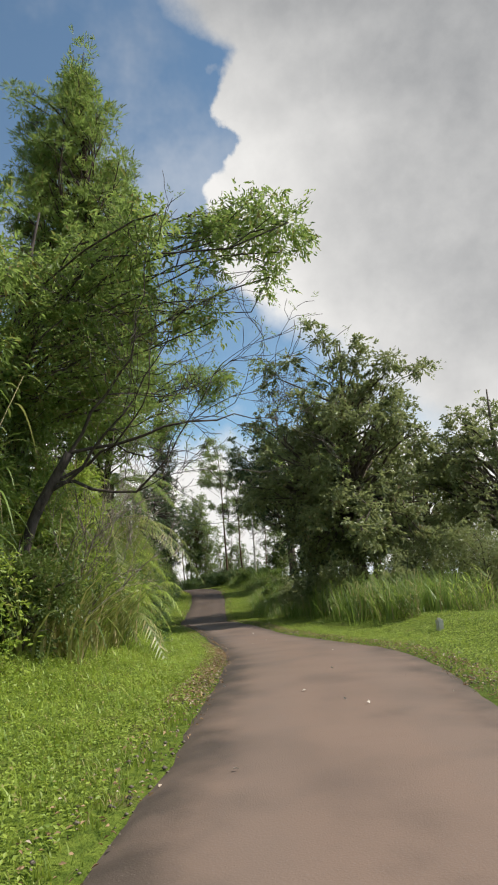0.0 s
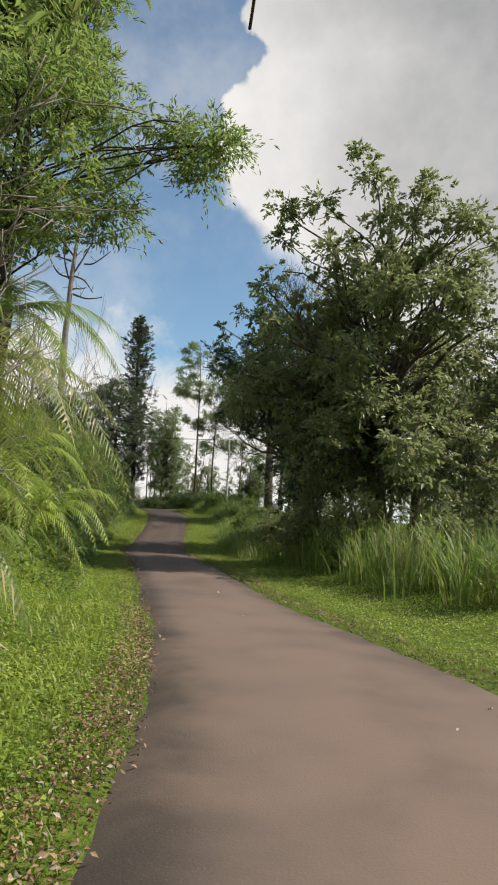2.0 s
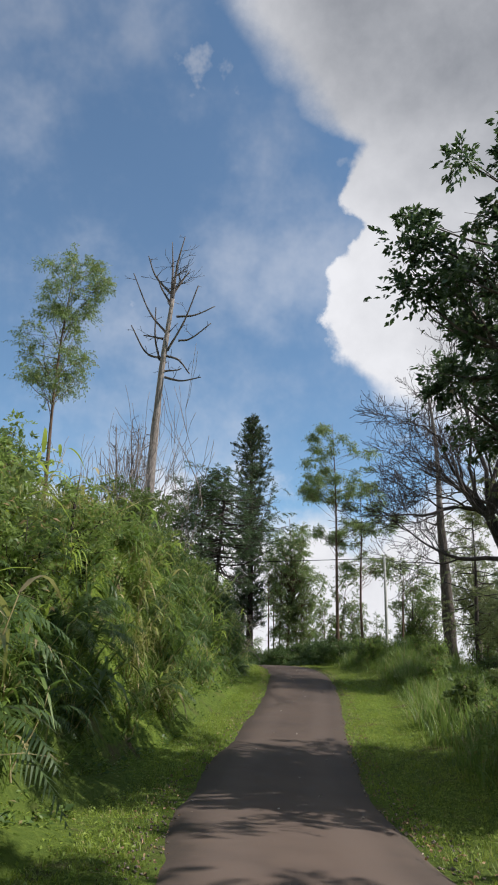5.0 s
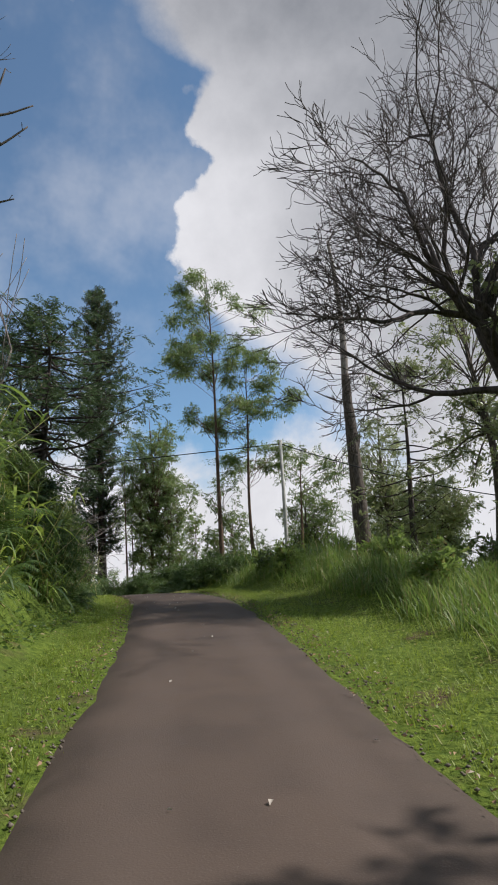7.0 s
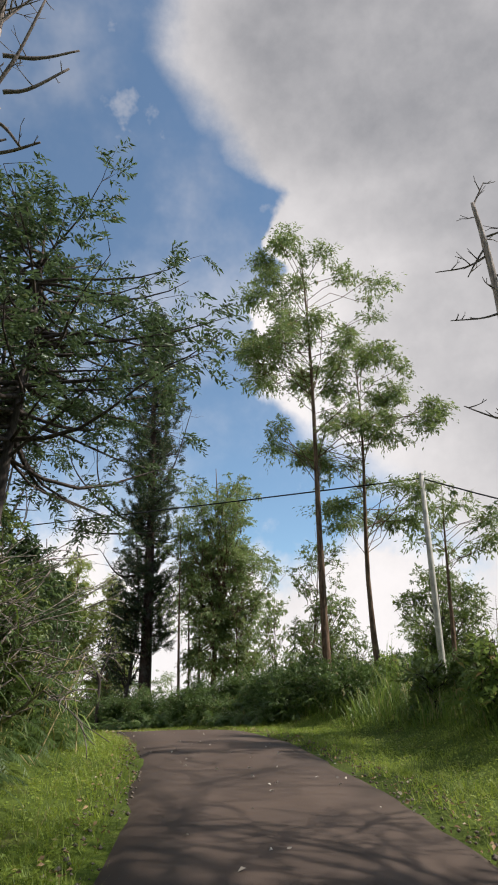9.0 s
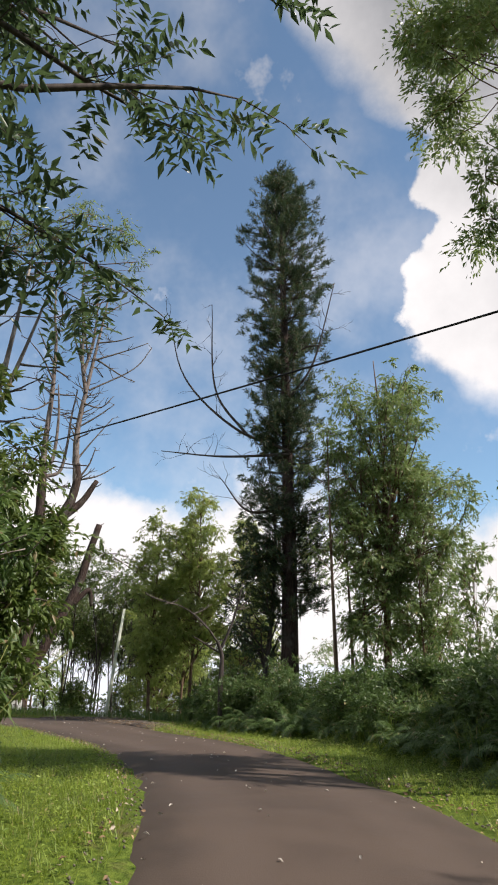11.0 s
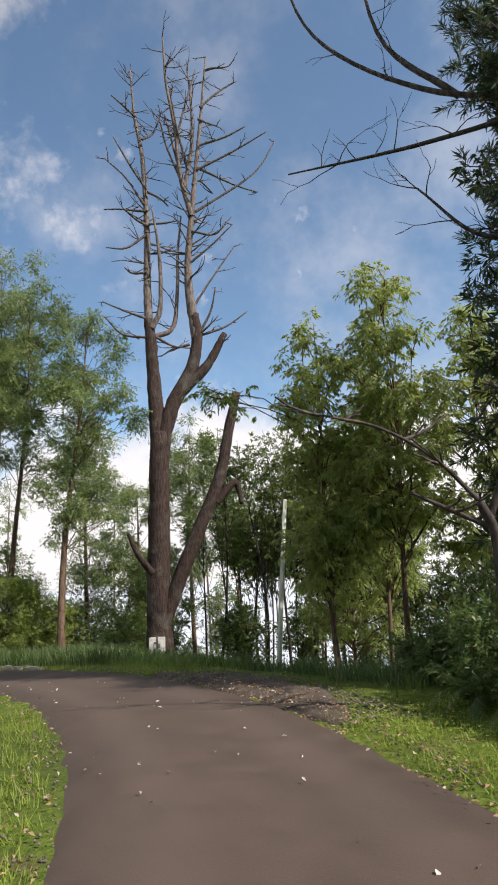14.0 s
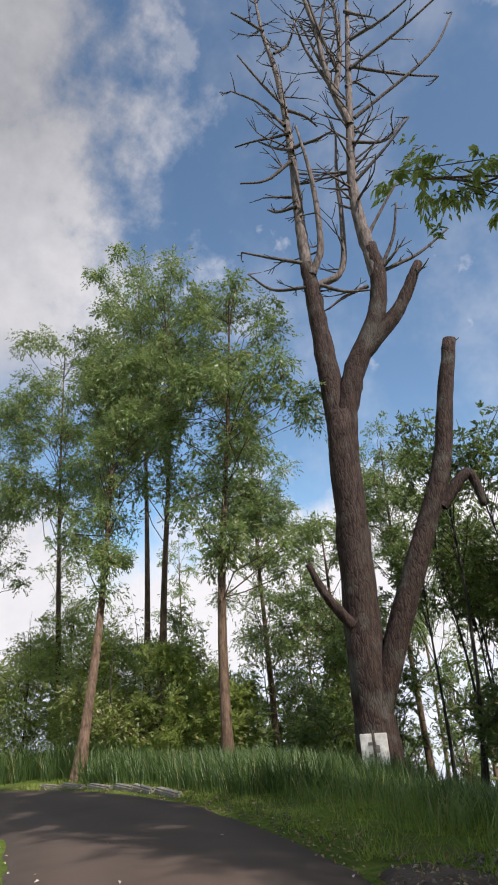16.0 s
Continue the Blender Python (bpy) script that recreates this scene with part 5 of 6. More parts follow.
# ---- the tall pine ----
def pine(x, y, height, seed, label):
    rng = np.random.default_rng(seed)
    z = ground_at(x, y) - 0.2
    root = thing("pine", x, y, z, label, "tree")
    wood, at, ways = Wood(), [], []
    spine = curve_pts((0, 0, 0), (-0.35, 0, height), rng, 0.012, 16)
    wood.tube(spine, np.linspace(0.34, 0.05, 16), 11, 0.05, rng)
    part("trunk", wood.mesh("pine_trunk", RED_BARK), root)
    wood = Wood()
    for k in range(470):
        t = rng.uniform(0.1, 1.0) ** 0.8
        i = min(14, int(t * 15))
        a = spine[i] + (spine[i + 1] - spine[i]) * (t * 15 - i)
        reach = np.interp(t, [0.2, 0.35, 0.5, 0.62, 0.8, 0.93, 1.0], [1.3, 1.5, 1.25, 1.4, 1.75, 0.95, 0.2]) * rng.uniform(0.4, 1.25)
        turn = rng.uniform(0, 2 * np.pi)
        b = a + np.array([np.cos(turn) * reach, np.sin(turn) * reach, reach * rng.uniform(0.05, 0.6)])
        p = curve_pts(a, b, rng, 0.06, 6, 0.06)
        wood.tube(p, np.linspace(0.035, 0.008, 6), 4)
        way = unit(unit(p[5] - p[3]) + np.array([0, 0, 0.35]))
        for q in range(5):
            c = p[rng.integers(2, 6)] + rng.normal(size=3) * 0.1
            f = unit(way + rng.normal(size=3) * 0.45)
            m = 62
            d = unit(rng.normal(size=(m, 3)) * 0.55 + f)
            at.append(c + f * rng.uniform(-0.05, 0.34, (m, 1)) + d * 0.02)
            ways.append(d)
    part("branchwork", wood.mesh("pine_branches", TWIG), root)
    part("needles", leaf_mesh("pine_needles", np.vstack(at), np.vstack(ways), 0.19, 0.024, NEEDLE, rng, 0.0, 0.1, halves=1, face=0.0), root)
    return root, z


the_pine, pz = pine(-10.1, 80.0, 22.6, 231, "tall narrow dark pine with dead branches low down")
rng = np.random.default_rng(232)
for pts in ([(0, 0, 8.3), (-2.2, -0.3, 9.4), (-4.2, -0.5, 11.6), (-5.0, -0.6, 14.4)], [(-1.6, -0.2, 9.0), (-2.9, -0.4, 11.0), (-3.2, -0.4, 14.8)], [(0, 0, 8.2), (-2.4, -0.6, 8.1), (-4.8, -0.9, 8.4)],
            [(0, 0, 10.5), (1.0, -0.2, 11.8), (1.9, -0.4, 15.0)], [(0, 0, 12.2), (0.8, -0.3, 12.4), (1.5, -0.4, 12.3)], [(0, 0, 6.2), (-1.4, -0.5, 6.0), (-2.4, -0.7, 7.2)]):
    wood = Wood()
    p = smooth_line(np.array(pts) - [0, 0, pz], 7)
    wood.tube(p, np.linspace(0.065, 0.016, len(p)), 6, 0.05, rng)
    for _ in range(9):
        i = rng.integers(len(p) // 3, len(p))
        branching(wood, rng, p[i], (rng.normal() * 0.7 - 0.2, rng.normal() * 0.5, rng.uniform(-0.1, 0.9)), rng.uniform(0.4, 0.9), 0.014, 1, 0.6, 0.1, kids=(1, 3), thin=0.005, curl=0.4)
    part("dead_branch", wood.mesh("pine_dead_branch", TWIG), the_pine, "leafless dark branch")

tree("cypress", -11.2, 80.0, 11.0, "dark narrow tree standing close beside the pine", trunk_r=0.12, clumps=80, clump_r=0.36, leaves=8000, leaf=(0.22, 0.05), mat=NEEDLE, bark=TWIG, branch_from=0.12,
     crown=[(0, 0, 3.6, 1.2, 2.4), (0, 0, 7.0, 1.0, 2.6), (0.2, 0, 10.0, 0.6, 1.4)], seed=235, rise=0.0, near=False)

# small dark tree leaning out of the brush
lz = ground_at(-11.4, 76.85)
dead_tree("leaning_tree", -11.4, 76.85, lz, "small dark tree leaning out of the brush with bare forked limbs", [
    ("trunk", [(0, 0, -0.2), (0, 0, 0.4 - lz), (0, 0, 1.05 - lz), (-0.12, -0.05, 1.42 - lz)], 0.08, 0.055, 0, 0.5),
    ("limb", [(-0.1, -0.05, 1.4 - lz), (-0.54, -0.24, 1.98 - lz), (-1.14, -0.54, 2.42 - lz), (-1.97, -1.0, 2.67 - lz)], 0.032, 0.01, 6, 0.4),
    ("limb", [(0, 0, 1.1 - lz), (-0.55, -0.2, 1.42 - lz), (-0.85, -0.3, 1.6 - lz)], 0.035, 0.015, 3, 0.3),
    ("limb", [(-0.05, 0, 1.2 - lz), (0.3, 0.1, 2.1 - lz), (0.5, 0.2, 3.0 - lz)], 0.05, 0.02, 4, 0.5)], [TWIG], 236)
gz = ground_at(-12.6, 66.6)
dead_tree("grey_bare_tree", -12.6, 66.6, gz, "slim grey tree with bare forked stems", [
    ("trunk", [(0, 0, -0.2), (0.05, 0, 2.0), (0.1, 0, 3.6)], 0.14, 0.1, 0, 0.5),
    ("limb", [(0.1, 0, 3.5), (0.5, 0, 5.6), (0.7, 0.1, 8.4)], 0.08, 0.02, 9, 0.9),
    ("limb", [(0.1, 0, 3.4), (-0.3, 0.2, 5.4), (-0.35, 0.3, 8.0)], 0.08, 0.02, 9, 0.9),
    ("limb", [(0.3, 0, 4.6), (1.0, -0.2, 6.0), (1.5, -0.2, 7.6)], 0.05, 0.015, 6, 0.7)], [DEAD_WOOD], 237)
rng = np.random.default_rng(238)
for k in range(13):
    sy = rng.uniform(55.5, 61.5)
    sx = -0.33 * (sy - 57.7) - rng.uniform(7.5, 9.2)
    dead = thing("dead_sapling", sx, sy, ground_at(sx, sy), "dry tangled leafless brush on the bank", "brush", "dry brush on the bank")
    wood = Wood()
    for _ in range(4):
        branching(wood, rng, (0, 0, -0.1), (0.2 + 0.4 * rng.normal(), -0.3 + 0.4 * rng.normal(), 1), rng.uniform(0.7, 1.4), 0.025, 2, 0.5, -0.1, kids=(2, 4), thin=0.006)
    part("stem", wood.mesh("dry_brush_wood", DEAD_WOOD), dead)["kind"] = "stuff"

# ---- round the bend ----
FX, FY = -25.7, 87.1
fz = ground_at(FX, FY)
c, s = 0.765, 0.644  # the tree's spread runs along this level way


def fan(rows):
    """Places in the tree's own plane: way along it, height, way out of it."""
    return [(u_ * c + v_ * -s, u_ * s + v_ * c, z_ - fz) for u_, z_, v_ in rows]


limbs = [
    ("trunk", fan([(0.0, fz - 0.3, 0), (0.0, 0.0, 0), (0.08, 3.0, 0), (0.18, 6.3, 0)]), 0.5, 0.37, 0, 1.15),
    ("limb", fan([(0.1, 4.6, 0), (0.1, 6.2, 0), (0.0, 8.2, 0.1), (-0.1, 10.0, 0.1), (-0.18, 11.0, 0.1)]), 0.36, 0.19, 1, 0.8),
    ("limb", fan([(0.12, 4.6, 0), (0.3, 6.1, 0), (0.75, 7.5, 0), (1.45, 8.8, 0), (1.73, 10.1, 0), (1.64, 11.2, 0)]), 0.35, 0.2, 2, 0.8),
    ("leaning_limb", fan([(0.15, -0.8, -0.1), (1.45, 2.3, -0.2), (2.35, 4.3, -0.2), (2.8, 6.2, -0.2), (3.2, 7.8, -0.2)]), 0.3, 0.17, 1, 0.69),
    ("stub", fan([(1.0, 7.9, 0), (2.1, 9.0, 0), (2.85, 10.35, 0)]), 0.24, 0.13, 1, 0.46),
    ("stub", fan([(2.25, 3.5, -0.2), (2.9, 4.2, -0.2), (3.1, 4.0, -0.2), (3.2, 3.4, -0.2)]), 0.16, 0.08, 0, 0.46),
    ("stub", fan([(-0.2, 1.0, -0.4), (-0.7, 1.7, -0.7), (-1.0, 2.4, -0.9)]), 0.14, 0.07, 0, 0.46)]
# the bleached stems above the forks, then the snapped side branches
UPPER = [[(-0.18, 10.9, 0.1), (-0.21, 12.7, 0.2), (-0.18, 15.4, 0.2), (-0.33, 18.6, 0.3), (-0.62, 20.5, 0.3), (-0.79, 23.0, 0.4)],
         [(-0.04, 10.6, 0.0), (0.31, 11.5, -0.1), (0.31, 13.7, -0.2), (0.07, 15.7, -0.3)],
         [(0.05, 10.3, 0.2), (0.81, 10.8, 0.3), (1.03, 12.7, 0.3), (1.07, 14.1, 0.4), (1.26, 15.9, 0.5)],
         [(1.73, 10.1, 0.0), (1.51, 11.9, 0.0), (1.49, 13.6, 0.1), (1.71, 15.8, 0.1), (1.98, 18.2, 0.1), (2.29, 20.9, 0.2), (2.58, 23.7, 0.2)],
         [(1.69, 15.6, 0.0), (1.27, 17.5, -0.1), (1.11, 19.6, -0.2), (0.78, 21.8, -0.3), (0.68, 24.1, -0.4)],
         [(1.42, 16.9, 0.0), (1.8, 19.0, 0.2), (1.86, 21.2, 0.3), (1.73, 23.5, 0.5)]]
WEST = [[(-0.22, 11.0, 0.0), (-1.09, 11.3, -0.1), (-1.98, 11.7, -0.1)],
         [(-0.21, 10.2, 0.0), (-1.22, 10.4, 0.1), (-1.92, 11.2, 0.3)],
         [(-0.15, 15.8, 0.0), (-1.97, 16.1, 0.4)],
         [(-0.16, 16.8, 0.0), (-0.81, 17.8, -0.2), (-1.47, 18.9, -0.5)],
         [(-0.27, 16.1, 0.0), (-1.04, 17.5, 0.2), (-1.93, 18.6, 0.5)],
         [(-0.21, 14.7, 0.0), (-1.02, 14.0, -0.2), (-1.79, 13.9, -0.4)],
         [(-0.11, 15.1, 0.0), (-0.65, 15.6, 0.3), (-1.19, 16.3, 0.6)],
         [(-0.31, 19.2, 0.0), (0.17, 19.7, 0.2), (0.56, 21.0, 0.4)],
         [(-0.58, 20.3, 0.0), (-1.55, 21.0, -0.4)],
         [(-0.24, 13.0, 0.0), (-0.82, 13.1, 0.2), (-1.14, 13.5, 0.5)],
         [(-0.1, 15.2, 0.0), (0.56, 15.2, -0.1), (1.12, 15.2, -0.3)],
         [(-0.12, 16.7, 0.0), (0.39, 16.6, 0.3), (0.73, 16.5, 0.7)]]
EAST = [[(1.92, 10.3, 0.0), (2.93, 10.7, 0.1), (3.86, 11.4, 0.2)],
         [(1.91, 10.5, 0.0), (2.33, 11.3, -0.1), (2.54, 12.2, -0.3)],
         [(1.64, 11.5, 0.0), (2.3, 12.6, 0.1), (3.46, 14.4, 0.3)],
         [(1.61, 13.5, 0.0), (2.5, 14.2, -0.2), (3.35, 15.0, -0.4)],
         [(1.68, 14.9, 0.0), (2.66, 14.9, 0.2), (3.41, 15.9, 0.5)],
         [(1.86, 15.8, 0.0), (4.42, 17.8, 0.2), (5.51, 19.6, 0.4)],
         [(1.99, 17.8, 0.0), (3.57, 18.6, -0.2), (5.05, 19.4, -0.5)],
         [(2.0, 17.9, 0.0), (4.59, 17.0, 0.3)],
         [(2.14, 19.0, 0.0), (3.27, 19.3, -0.2), (4.14, 19.7, -0.4)],
         [(2.12, 20.3, 0.0), (3.12, 20.3, 0.5)],
         [(2.22, 20.9, 0.0), (3.07, 21.8, 0.1), (3.95, 22.6, 0.3)],
         [(2.51, 22.8, 0.0), (3.56, 22.8, -0.3)],
         [(1.43, 9.9, 0.0), (0.76, 9.7, 0.0), (0.27, 9.4, 0.0)],
         [(0.15, 10.2, 0.0), (0.77, 9.8, -0.1), (1.46, 9.7, -0.1)]]
INNER = [[(1.26, 17.4, 0.0), (0.71, 18.8, -0.2), (0.47, 19.9, -0.4)],
         [(1.16, 18.2, 0.0), (0.9, 19.6, 0.2), (0.67, 20.8, 0.4)],
         [(1.2, 19.5, 0.0), (1.62, 21.2, 0.1), (2.1, 23.1, 0.3)],
         [(1.6, 17.8, 0.0), (1.2, 19.5, -0.3), (0.92, 21.2, -0.6)],
         [(1.77, 17.1, 0.0), (2.12, 17.4, 0.2), (2.67, 17.0, 0.5)]]
limbs += [("limb", fan(rows), r, 0.035, k, 0.95) for rows, r, k in zip(UPPER, (0.185, 0.13, 0.11, 0.21, 0.12, 0.11), (34, 7, 8, 30, 26, 22))]
limbs += [("branch", fan(rows), 0.06, 0.026, 3, 0.5) for rows in WEST + EAST + INNER]
dead_tree("forked_dead_tree", FX, FY, fz, "huge leafless forked tree with dark reddish bark and bleached upper limbs", limbs, [RED_BARK] * 7 + [GREY_LIMB] * 6 + [DARK_DEAD], 241)

# notice board on a short stake in front of the forked tree
board = thing("notice_board", -25.1, 86.3, ground_at(-25.1, 86.3), "weathered white notice board on a stake before the tree", "sign")
bz = ground_at(-25.1, 86.3)


def box(size, at=(0, 0, 0), bevel=0.006, turn=0.0):
    bm = bmesh.new()
    bmesh.ops.create_cube(bm, size=1.0)
    bmesh.ops.scale(bm, vec=size, verts=bm.verts)
    if bevel:
        bmesh.ops.bevel(bm, geom=list(bm.edges), offset=bevel, segments=2, affect="EDGES")
    bmesh.ops.rotate(bm, verts=bm.verts, matrix=Matrix.Rotation(turn, 3, "Z"))
    bmesh.ops.translate(bm, vec=at, verts=bm.verts)
    return bm


def solid(name, bm, mat):
    me = bpy.data.meshes.new(name)
    bm.to_mesh(me)
    bm.free()
    me.materials.append(mat)
    return me


yaw = math.atan2(s, c)
part("stake", solid("stake", box((0.06, 0.05, 1.2), (0, 0, 0.4), 0.008, yaw), BARK), board, "dark wooden stake")
panel = part("panel", solid("panel", box((0.56, 0.03, 0.66), (0, 0, -1.52 - bz), 0.01, yaw), BOARD), board)
for k, (du, dw, wd, hg) in enumerate([(-0.04, 0.14, 0.16, 0.06), (0.06, 0.04, 0.09, 0.14), (-0.08, -0.08, 0.07, 0.06), (0.02, -0.14, 0.1, 0.05)]):
    part("mark", solid("mark", box((wd, 0.006, hg), (du * c + 0.017 * s, du * s - 0.017 * c, -1.52 - bz + dw), 0.0, yaw), INK), panel, "faded dark mark")


def post(name, x, y, top, r, mat, label, base=None, lean=(0, 0)):
    z = ground_at(x, y) if base is None else base
    root = thing(name, x, y, z, label, "pole")
    wood = Wood()
    wood.tube([(0, 0, -0.3), (lean[0] * 0.5, lean[1] * 0.5, (top - z) * 0.5), (lean[0], lean[1], top - z)], [r * 1.2, r * 1.05, r * 0.85], 14)
    part("shaft", wood.mesh(name, mat), root)
    wood = Wood()
    wood.tube([(lean[0], lean[1], top - z), (lean[0], lean[1], top - z + 0.06)], [r * 0.95, r * 0.8], 14)
    part("cap", wood.mesh(name + "_cap", CONCRETE), root)
    return root


post("utility_pole", -20.6, 86.8, 3.1, 0.075, PALE_POST, "plain pale leaning pole standing at the outer edge of the bend", lean=(0.25, 0.7))
post("utility_pole", 0.45, 66.3, 6.5, 0.08, CONCRETE, "plain grey concrete pole carrying an overhead cable")
cable = thing("overhead_cable", 0.45, 66.3, 6.4, "black overhead cable crossing above the lane", "cable")
for a, b, sag in (((0, 0, 0), (-28.0, 11.3, 0.6), 0.1), ((0, 0, 0), (26.0, -10.5, -4.2), 2.2)):
    t = np.linspace(0, 1, 40)[:, None]
    p = np.array(a) + (np.array(b) - np.array(a)) * t
    p[:, 2:] -= sag * 4 * t * (1 - t)
    wood = Wood()
    wood.tube(p, np.full(40, 0.022), 6)
    part("wire", wood.mesh("cable_wire", RUBBER), cable)
post("utility_pole", -27.55, 77.6, 7.05, 0.08, CONCRETE, "plain grey concrete pole beyond the bend carrying the cable")
post("utility_pole", 26.45, 55.8, 2.3, 0.08, CONCRETE, "plain grey concrete pole down the slope carrying the cable")

# kerb stones on the outside of the bend
rng = np.random.default_rng(251)
kerb = thing("kerb", -27, 81.9, ground_at(-27, 81.9), "short run of rough pale kerb stones at the road edge", "kerb")
kerb["kind"] = "structure"
for k in range(6):
    x0 = -26.4 - k * 0.94
    i = int(np.argmin(np.abs(LINE[:, 0] - x0)))
    xy = LINE[i, :2] - LEFT[i] * (LINE[i, 3] + 0.16)
    bm = box((0.92, 0.16, 0.2), (xy[0] + 27, xy[1] - 81.9, LINE[i, 2] - 0.02 - ground_at(-27, 81.9) + rng.normal() * 0.008), 0.03, math.atan2(AHEAD[i, 1], AHEAD[i, 0]) + rng.normal() * 0.02)
    part("kerb_stone", solid("kerb_stone", bm, KERB_STONE), kerb)
marker = new("marker_stone", solid("marker_stone", box((0.16, 0.14, 0.32), (0, 0, 0.1), 0.04), CONCRETE))
marker.location = (4.1, 14.6, ground_at(4.1, 14.6))
tagged(marker, "small weathered grey marker stone in the verge grass", "stone")

# trees past the bend
for bx, by, top, r, k in ((-16.2, 82.3, 7.1, 1.0, 0), (-14.7, 82.6, 8.2, 1.15, 1), (-12.9, 83.8, 7.0, 1.2, 3), (-18.6, 88.4, 5.2, 1.6, 4), (-16.6, 86.2, 7.4, 1.3, 5)):
    bh = top - ground_at(bx, by)
    tree("bushy_tree", bx, by, bh, "bushy yellow-green young gum tree beside the bend", trunk_r=0.075, clumps=95, clump_r=0.4, leaves=25000, leaf=(0.13, 0.042), mat=YOUNG_GUM, bark=GUM_BARK, droop=0.9, rise=0.02, branch_from=0.12,
         crown=[(0, 0, bh - 0.9, r * 0.6, 0.9), (-0.1, 0, bh - 2.7, r * 1.15, 1.5), (0.1, 0, bh - 5.2, r * 1.25, 1.7)] + ([(-1.9, -1.7, 4.6 + 2.0, 0.45, 0.3)] if k == 0 else []), seed=261 + k, group="young gum trees beside the bend")
for k, (ex, ey, top, er, lx, ly) in enumerate([(-36.8, 87.6, 18.3, 2.4, 0.0, 0.2), (-29.2, 85.6, 12.0, 1.7, 0.2, 1.0), (-31.7, 82.8, 12.0, 1.4, -2.6, 2.8), (-33.6, 86.4, 14.8, 2.1, 0.3, 0.5), (-40.0, 85.8, 15.6, 2.3, 0.0, 0.0), (-43.5, 84.0, 13.0, 2.0, 0.0, 0.0), (-35.5, 92.5, 10.0, 1.7, 0.0, 0.0), (-31.8, 96.8, 9.8, 1.5, 0.0, 0.0), (-31.4, 92.0, 5.4, 1.2, 0.0, 0.0)]):
    eh = top - ground_at(ex, ey)
    tree("eucalyptus", ex, ey, eh, "tall leafy eucalyptus with a slim brown trunk", trunk_r=0.16, lean=(lx, ly), clumps=84, clump_r=0.62, leaves=34000,
         crown=[(lx, ly, eh - 1.5, er * 0.95, 1.5), (lx * 0.9 - 1.0, ly * 0.9, eh - 4.0, er * 1.05, 1.6), (lx * 0.8 + 1.1, ly * 0.8, eh - 4.6, er * 1.05, 1.5), (lx * 0.6 - 0.6, ly * 0.6, eh - 7.4, er * 0.9, 1.2), (lx * 0.6 + 0.9, ly * 0.6, eh - 8.8, er * 0.7, 0.9)],
         seed=270 + k, bend=0.012, group="eucalyptus past the bend", **{**eucalyptus, "leaf": (0.14, 0.055), "flat": 0.75})
for k, (ex, ey, eh) in enumerate([(-38, 106, 20), (-33, 103, 15), (-43, 102, 17), (-29, 108, 14), (-47, 96, 15), (-26, 100, 12), (-50, 90, 14), (-22, 104, 12), (-16, 98, 11), (-11, 94, 11)]):
    tree("eucalyptus", ex, ey, eh, "slim airy eucalyptus further down the slope", trunk_r=0.12, clumps=22, clump_r=0.65, leaves=3600,
         crown=[(0, 0, eh * 0.86, 1.3, eh * 0.11), (0.2, 0, eh * 0.66, 1.5, eh * 0.12)], seed=290 + k, bend=0.012, group="slim trees down the slope", **eucalyptus)
rng = np.random.default_rng(295)
for k in range(34):
    ex, ey = rng.uniform(-27.5, -13), rng.uniform(90.0, 96)
    eh = rng.uniform(7.0, 10.5)
    tree("thicket_tree", ex, ey, eh, "thin-stemmed leafy tree in the dark thicket", trunk_r=0.06, lean=(rng.normal() * 0.4, rng.normal() * 0.3), clumps=30, clump_r=0.4, leaves=4200, leaf=(0.14, 0.065), mat=BROAD, bark=TWIG, near=False,
         crown=[(0, 0, eh * 0.78, 1.3, eh * 0.2)], seed=320 + k, group="thicket past the bend")
for k, (sx, sy, sr, sh) in enumerate([(-28.5, 88.5, 1.6, 2.2), (-31.5, 88.0, 1.6, 2.4), (-34.5, 86.5, 1.6, 2.0), (-23.6, 89.6, 1.3, 2.6), (-21.6, 90.4, 1.4, 3.4), (-19.4, 90.8, 1.4, 3.6), (-25.0, 91.0, 1.3, 3.4), (-16.8, 90.0, 1.4, 3.6), (-22.6, 92.6, 1.4, 4.6), (-18.0, 92.8, 1.4, 4.8)]):
    shrub(sx, sy, sr, sh, 340 + k, mat=BROAD, leaves=4000, leaf=(0.15, 0.07), label="dark leafy shrub at the edge of the slope", group="shrubs on the slope")
# overhanging eucalyptus on the inside of the bend
tree("eucalyptus", -15.5, 67.5, 11.4, "eucalyptus on the inside of the bend with an overhanging branch", trunk_r=0.16, lean=(1.0, 0.6), clumps=40, clump_r=0.45, leaves=9000, crown=[(3.1, 2.0, 10.7, 1.7, 0.9), (1.0, 0.5, 10.2, 1.6, 1.4), (0.2, 0.0, 6.5, 1.2, 1.0)], seed=350, **{**eucalyptus, "leaf": (0.12, 0.026), "near": True, "pads": False, "droop": 0.8})

for k, (tx, ty, th) in enumerate([(-10.2, 64.4, 4.2), (-9.4, 62.5, 3.5), (-8.9, 60.4, 3.1)]):
    tree("broadleaf_tree", tx, ty, th, "dark leafy young tree hanging over the inner verge", trunk_r=0.09, clumps=70, clump_r=0.36, leaves=22000, leaf=(0.12, 0.04), mat=(BROAD, FERN, TULIP)[k], droop=0.5, group="young trees on the inner verge",
         crown=[(0.1, -0.2, th * 0.58, 1.25, th * 0.26), (0.2, -0.4, th * 0.28, 1.15, th * 0.2), (0, 0, th * 0.82, 0.8, th * 0.14)], seed=355 + 3000 * k, branch_from=0.12)

